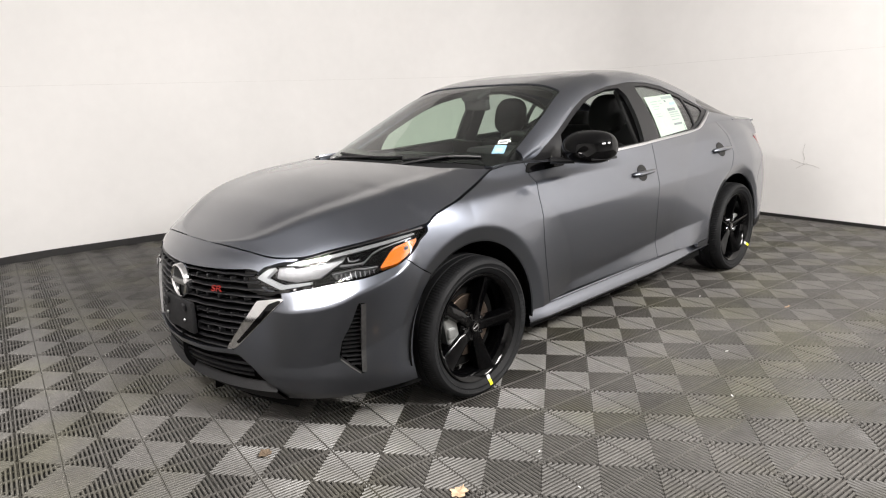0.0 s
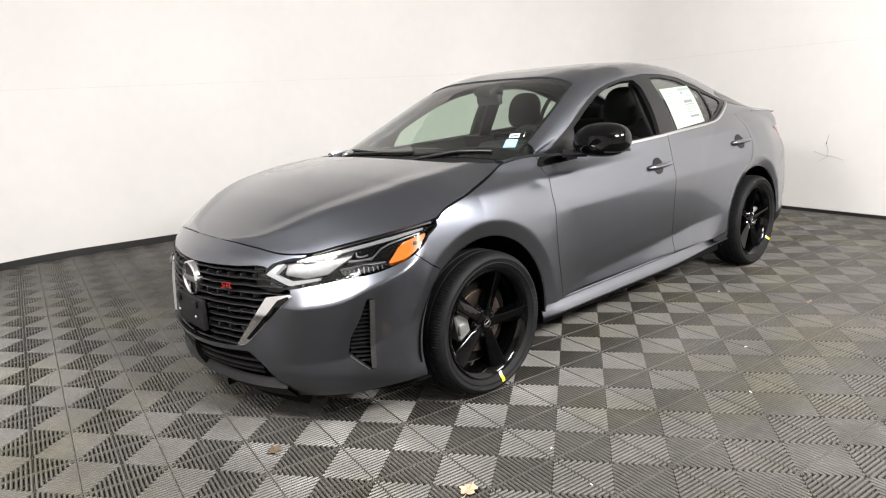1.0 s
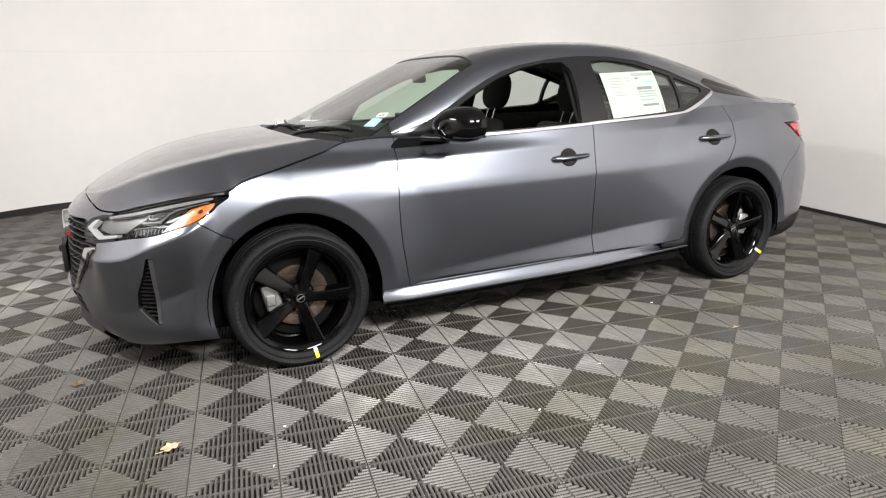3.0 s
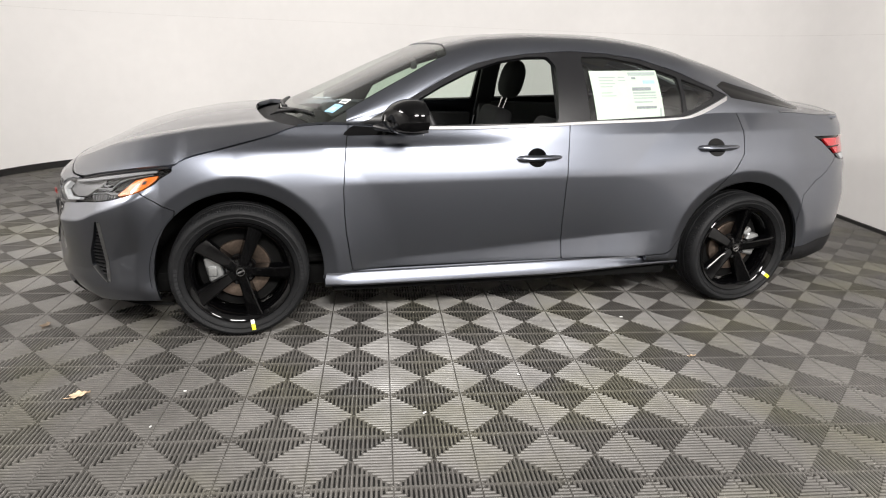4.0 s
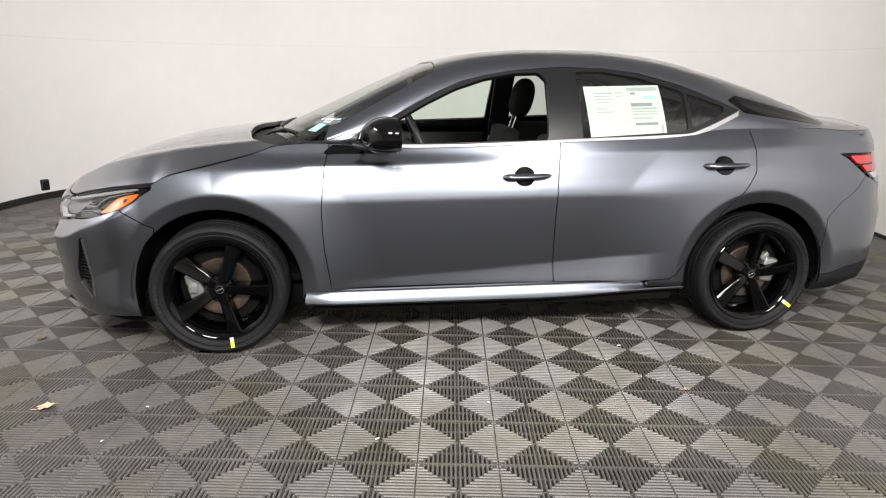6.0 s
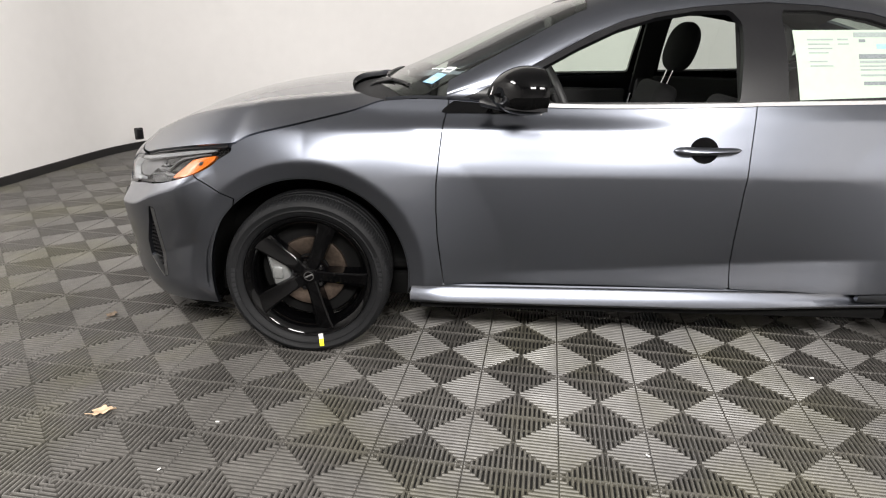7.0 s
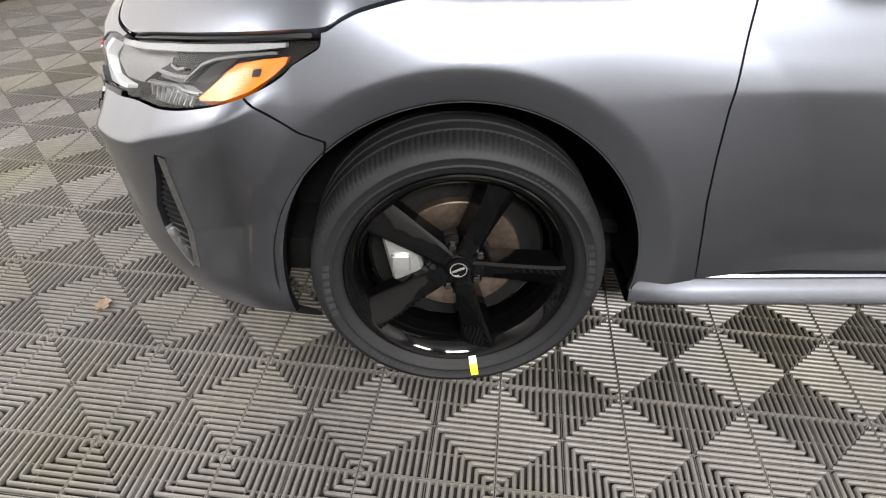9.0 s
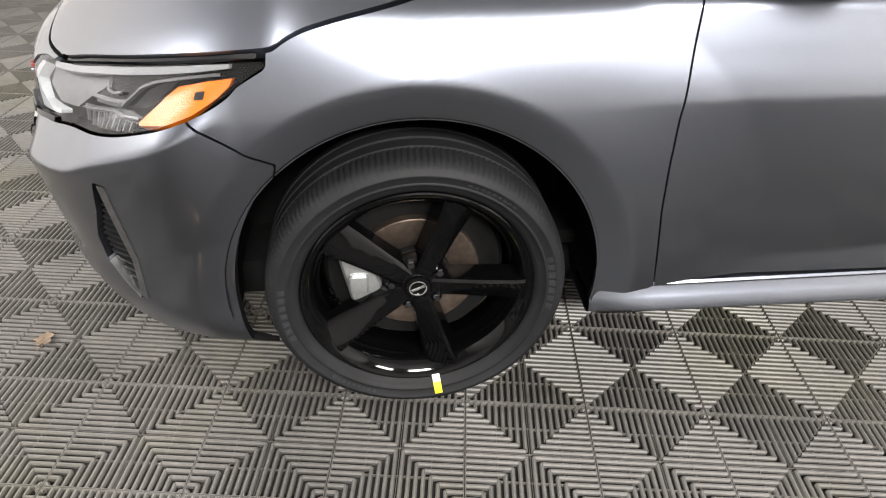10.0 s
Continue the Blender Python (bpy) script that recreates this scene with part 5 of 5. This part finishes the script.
v, f = clip(*TOP_STRIP, lambda q: np.minimum(q[:, 0] - 1.06, 2.52 - q[:, 0]))
mesh_object("headliner", *both_sides(v - np.array([0, 0, 0.035, 0]), f), HEADLINER, car)
part("cabin_floor", block((2.4, 1.4, 0.04), 0.01, 1, pose(1.5, 0, 0.31)), DARK, car)
part("bulkhead", block((0.04, 1.3, 0.60), 0.01, 1, pose(0.45, 0, 0.62)), DARK, car)
part("boot_wall", block((0.04, 1.1, 0.65), 0.01, 1, pose(2.70, 0, 0.66)), DARK, car)
inner = part("interior_mirror", block((0.04, 0.23, 0.065), 0.018, 3, pose(0.99, 0.0, 1.262, 0, -8, -12)), CABIN, car, "black interior mirror on the windscreen")
mesh_object("mirror_stem", *tube([(0.97, 0, 1.28), (0.945, 0, 1.325)], 0.014, 10), CABIN, inner)
part("sensor_pod", block((0.13, 0.14, 0.035), 0.015, 2, pose(0.985, 0.0, 1.322, 0, -22, 0)), CABIN, inner)

# ---- paper label in the rear door window, small windscreen stickers ----
def side_point(x, z, lift):
    k = (z - BELT_Z(x)) / (RAIL_Z(x) - BELT_Z(x))
    b, r = np.array([float(BELT_Y(x)), float(BELT_Z(x)) - 0.006]), np.array([float(RAIL_Y(x)), float(RAIL_Z(x))])
    t = (z - b[1]) / (r[1] - b[1])
    return (x, -(b[0] + (r[0] - b[0]) * t + 0.020 * math.sin(math.pi * min(max(t, 0), 1)) + lift), z)


def label_sheet(x0, x1, z0, z1, lift, mat, name, owner, text="", lean=0.022):
    rows = []
    for a in np.linspace(0, 1, 14):
        rows.append([side_point(x0 + (x1 - x0) * a - lean * (b - 0.5), z0 + (z1 - z0) * b + 0.012 * a, lift) for b in np.linspace(0, 1, 10)])
    v, f = hem(*sheet(np.array(rows)), 0.0012)
    return mesh_object(name, v, f, mat, owner, text)


sticker = label_sheet(1.797, 2.212, 1.014, 1.264, -0.006, PAPER, "price_label", car, "large pale paper label with grey print")
W0, Z0 = 1.797, 1.014
for a0, a1, b0, b1, mat in ((0.58, 0.86, 0.60, 0.665, INK), (0.60, 0.90, 0.235, 0.285, INK), (0.56, 0.97, 0.90, 0.965, INK_PALE), (0.60, 0.66, 0.83, 0.87, INK), (0.76, 0.94, 0.74, 0.80, INK_BLUE),
                            (0.12, 0.36, 0.86, 0.88, INK_PALE), (0.12, 0.32, 0.80, 0.815, INK_PALE), (0.12, 0.34, 0.74, 0.755, INK_PALE), (0.12, 0.30, 0.68, 0.695, INK_PALE), (0.12, 0.28, 0.56, 0.575, INK_PALE),
                            (0.12, 0.33, 0.50, 0.515, INK_PALE), (0.40, 0.50, 0.80, 0.815, INK_PALE), (0.40, 0.50, 0.86, 0.88, INK_PALE), (0.58, 0.92, 0.54, 0.575, INK_PALE), (0.58, 0.92, 0.49, 0.51, INK_PALE),
                            (0.58, 0.92, 0.44, 0.46, INK_PALE), (0.58, 0.85, 0.36, 0.385, INK_PALE), (0.94, 0.965, 0.06, 0.24, INK_PALE)):
    b = (b0 + b1) / 2
    dx = -0.022 * (b - 0.5)
    rows = [[side_point(W0 + 0.415 * a + dx, Z0 + 0.25 * q + 0.012 * a, -0.0045) for q in (b0, b1)] for a in np.linspace(a0, a1, 6)]
    v, f = hem(*sheet(np.array(rows)), 0.0008)
    mesh_object("print_bar", v, f, mat, sticker)


def screen_point(x, y, lift):
    return (x, y, top_z(x, y) + lift)


def screen_sticker(name, corners, lift, mat):
    a, b, c, d = [np.array(q) for q in corners]
    rows = []
    for p in np.linspace(0, 1, 6):
        row = []
        for q in np.linspace(0, 1, 6):
            x, y = (a * (1 - q) + b * q) * (1 - p) + (d * (1 - q) + c * q) * p
            row.append(screen_point(x, y, lift))
        rows.append(row)
    v, f = hem(*sheet(np.array(rows)), 0.0008)
    mesh_object(name, v, f, mat, screen)


screen_sticker("inspection_sticker", ((0.420, -0.620), (0.478, -0.595), (0.512, -0.642), (0.458, -0.667)), -0.003, INK_BLUE)
screen_sticker("sticker_field", ((0.436, -0.624), (0.462, -0.613), (0.484, -0.643), (0.460, -0.654)), -0.0015, PAPER)
screen_sticker("registration_sticker", ((0.492, -0.598), (0.520, -0.583), (0.552, -0.622), (0.523, -0.636)), -0.003, WHITE_TAPE)
screen_sticker("sticker_print", ((0.502, -0.602), (0.512, -0.597), (0.537, -0.624), (0.527, -0.629)), -0.0015, INK)
# ---- loose things on the floor and wall ----
def dry_leaf(x, y, size, turn, mat, label):
    out = []
    for k in range(40):
        a = 2 * math.pi * k / 40
        r = size * (0.78 + 0.13 * math.cos(5 * a) + 0.07 * math.cos(9 * a + 1) + 0.05 * math.sin(2 * a)) * (1.25 if abs(a - math.pi) > 2.4 else 1.0)
        out.append((r * math.cos(a), r * math.sin(a)))
    bm = bmesh.new()
    mid = bm.verts.new((0, 0, 0.006))
    ring = [bm.verts.new((px, py, 0.004 + 0.010 * math.sin(3.1 * k) ** 2 + 0.3 * abs(py) * 0.35)) for k, (px, py) in enumerate(out)]
    for k in range(40):
        bm.faces.new((mid, ring[k], ring[(k + 1) % 40]))
    low = bmesh.ops.extrude_face_region(bm, geom=bm.faces[:])
    bmesh.ops.translate(bm, vec=(0, 0, -0.0012), verts=[g for g in low["geom"] if isinstance(g, bmesh.types.BMVert)])
    leaf = thing("leaf", label, "leaf", "leaves on the floor", m=pose(x, y, 0.0015, 0, 0, turn))
    part("blade", bm, mat, leaf, smooth=False)
    mesh_object("stalk", *tube([(size * -0.3, 0, 0.006), (-size * 0.9, 0.004, 0.004), (-size * 1.4, 0.012, 0.006)], 0.0013, 6), mat, leaf)


dry_leaf(-0.605, -1.325, 0.037, 30, LEAF, "pale tan dry leaf lying on the ribbed floor tiles")
dry_leaf(-0.93, -0.60, 0.028, 100, LEAF_BROWN, "curled brown leaf scrap on the floor tiles")
dry_leaf(2.05, -1.47, 0.016, 10, LEAF, "small pale leaf scrap on the floor tiles")


def scrap(x, y, size, turn):
    s = part("paper_scrap", block((size, size * 0.35, 0.004), 0.001, 1, pose(0, 0, 0.0035, 0, 8, 0)), WHITE_TAPE)
    s.matrix_basis = pose(x, y, 0, 0, 0, turn)
    tagged(s, "tiny white paper scrap on the floor tiles", "paper scrap", "scraps on the floor")


for sx, sy, ss, st in ((0.70, -1.70, 0.018, 40), (1.17, -1.48, 0.014, 120), (1.95, -0.98, 0.02, 15), (-0.30, -1.60, 0.012, 70), (-0.21, -1.36, 0.012, 10)):
    scrap(sx, sy, ss, st)

# black cover on the rounded wall
socket = thing("wall_socket", "small black cover low on the white wall", "wall socket", m=pose(-2.235, 2.62, 0.235, 0, 0, 138 - 90))
part("cover", block((0.075, 0.03, 0.105), 0.012, 2), SKIRTING, socket)
part("flap", block((0.06, 0.015, 0.08), 0.006, 2, pose(0, -0.02, 0)), BLACK_TRIM, socket)

# ---- floor: open ribbed tiles over a dark slab ----
bm = bmesh.new()
ring = [bm.verts.new((x, y, -0.014)) for x, y in room_outline(-0.12)]
bm.faces.new(ring)
low = [bm.verts.new((x, y, -0.10)) for x, y in room_outline(-0.12)]
bm.faces.new(low[::-1])
for i in range(len(ring)):
    bm.faces.new((ring[i], low[i], low[(i + 1) % len(ring)], ring[(i + 1) % len(ring)]))
floor = part("floor", bm, SUBFLOOR, smooth=False)
floor.matrix_basis = ROOM
tagged(floor, "dark slab covered with open ribbed grey plastic tiles", "floor", kind="structure")

PITCH_N, SIZE = 18, 0.28634
ORIGIN = (-0.03795, 0.00828)


def tile_mesh():
    """Ribs run square to each edge and meet along the diagonals."""
    verts, faces = [], []

    def bar(a, b, w, top, low):
        (ax, ay), (bx, by) = a, b
        dx, dy = bx - ax, by - ay
        k = math.hypot(dx, dy)
        nx, ny = -dy / k * w / 2, dx / k * w / 2
        i = len(verts)
        c, fall = 0.42, 0.0036
        for (px, py) in ((ax, ay), (bx, by)):
            verts.extend([(px + nx, py + ny, low), (px + nx, py + ny, top - fall), (px + nx * c, py + ny * c, top), (px - nx * c, py - ny * c, top), (px - nx, py - ny, top - fall), (px - nx, py - ny, low)])
        for q in range(5):
            faces.append([i + q, i + 6 + q, i + 7 + q, i + 1 + q])
        faces.append([i, i + 1, i + 2, i + 3, i + 4, i + 5])
        faces.append([i + 11, i + 10, i + 9, i + 8, i + 7, i + 6])

    a = SIZE
    p = a / PITCH_N
    w = 0.57 * p
    for k in range(PITCH_N):
        y = (k + 0.5) * p
        reach = min(y, a - y)
        bar((0.003, y), (reach, y), w, 0.0, -0.012)
        bar((a - 0.003, y), (a - reach, y), w, 0.0, -0.012)
        bar((y, 0.003), (y, reach), w, 0.0, -0.012)
        bar((y, a - 0.003), (y, a - reach), w, 0.0, -0.012)
    for q in (0.0019,):
        bar((q, q), (a - q, q), 0.0035, -0.0004, -0.012)
        bar((a - q, a - q), (q, a - q), 0.0035, -0.0004, -0.012)
        bar((q, a - q), (q, q), 0.0035, -0.0008, -0.012)
        bar((a - q, q), (a - q, a - q), 0.0035, -0.0008, -0.012)
    for k in (0.25, 0.5, 0.75):
        bar((k * a, 0.004), (k * a, a - 0.004), 0.002, -0.004, -0.012)
        bar((0.004, k * a), (a - 0.004, k * a), 0.002, -0.004, -0.012)
    return np.array(verts), faces


tv, tf = tile_mesh()
tile_me = bpy.data.meshes.new("tile")
tile_me.from_pydata(tv.tolist(), [], tf)
tile_me.materials.append(TILE)
outline = np.array(room_outline(0.01))
in_room = inside(outline)
ox, oy = ORIGIN
cg, sg = math.cos(radians(GRID)), math.sin(radians(GRID))
local_x, local_y = ox * cg + oy * sg, -ox * sg + oy * cg
singles, rest = [], []
for i in range(-13, 20):
    for j in range(-24, 16):
        x0, y0 = local_x + i * SIZE, local_y + j * SIZE
        d = in_room(np.array([x0, x0 + SIZE, x0, x0 + SIZE]), np.array([y0, y0, y0 + SIZE, y0 + SIZE]))
        if d.max() < 0:
            continue
        mid = ROOM @ Vector((x0 + SIZE / 2, y0 + SIZE / 2, 0))
        if d.min() > 0 and -9 <= i <= 13 and -9 <= j <= 3:
            singles.append((x0, y0))
        else:
            rest.append((x0, y0))
for x0, y0 in singles:
    tile = new("tile", tile_me)
    tile.parent = floor
    tile.matrix_basis = Matrix.Translation((x0, y0, 0))
nv, big_v, big_f = len(tv), [], []
for k, (x0, y0) in enumerate(rest):
    big_v.append(tv + np.array([x0, y0, 0]))
    big_f.extend([[i + k * nv for i in q] for q in tf])
far_me = bpy.data.meshes.new("tile_field")
far_me.from_pydata(np.vstack(big_v).tolist(), [], big_f)
far_me.materials.append(TILE)
far_tiles = new("tile_field", far_me)
far_tiles.parent = floor
tagged(far_tiles, "grey ribbed plastic floor tiles", kind="stuff")
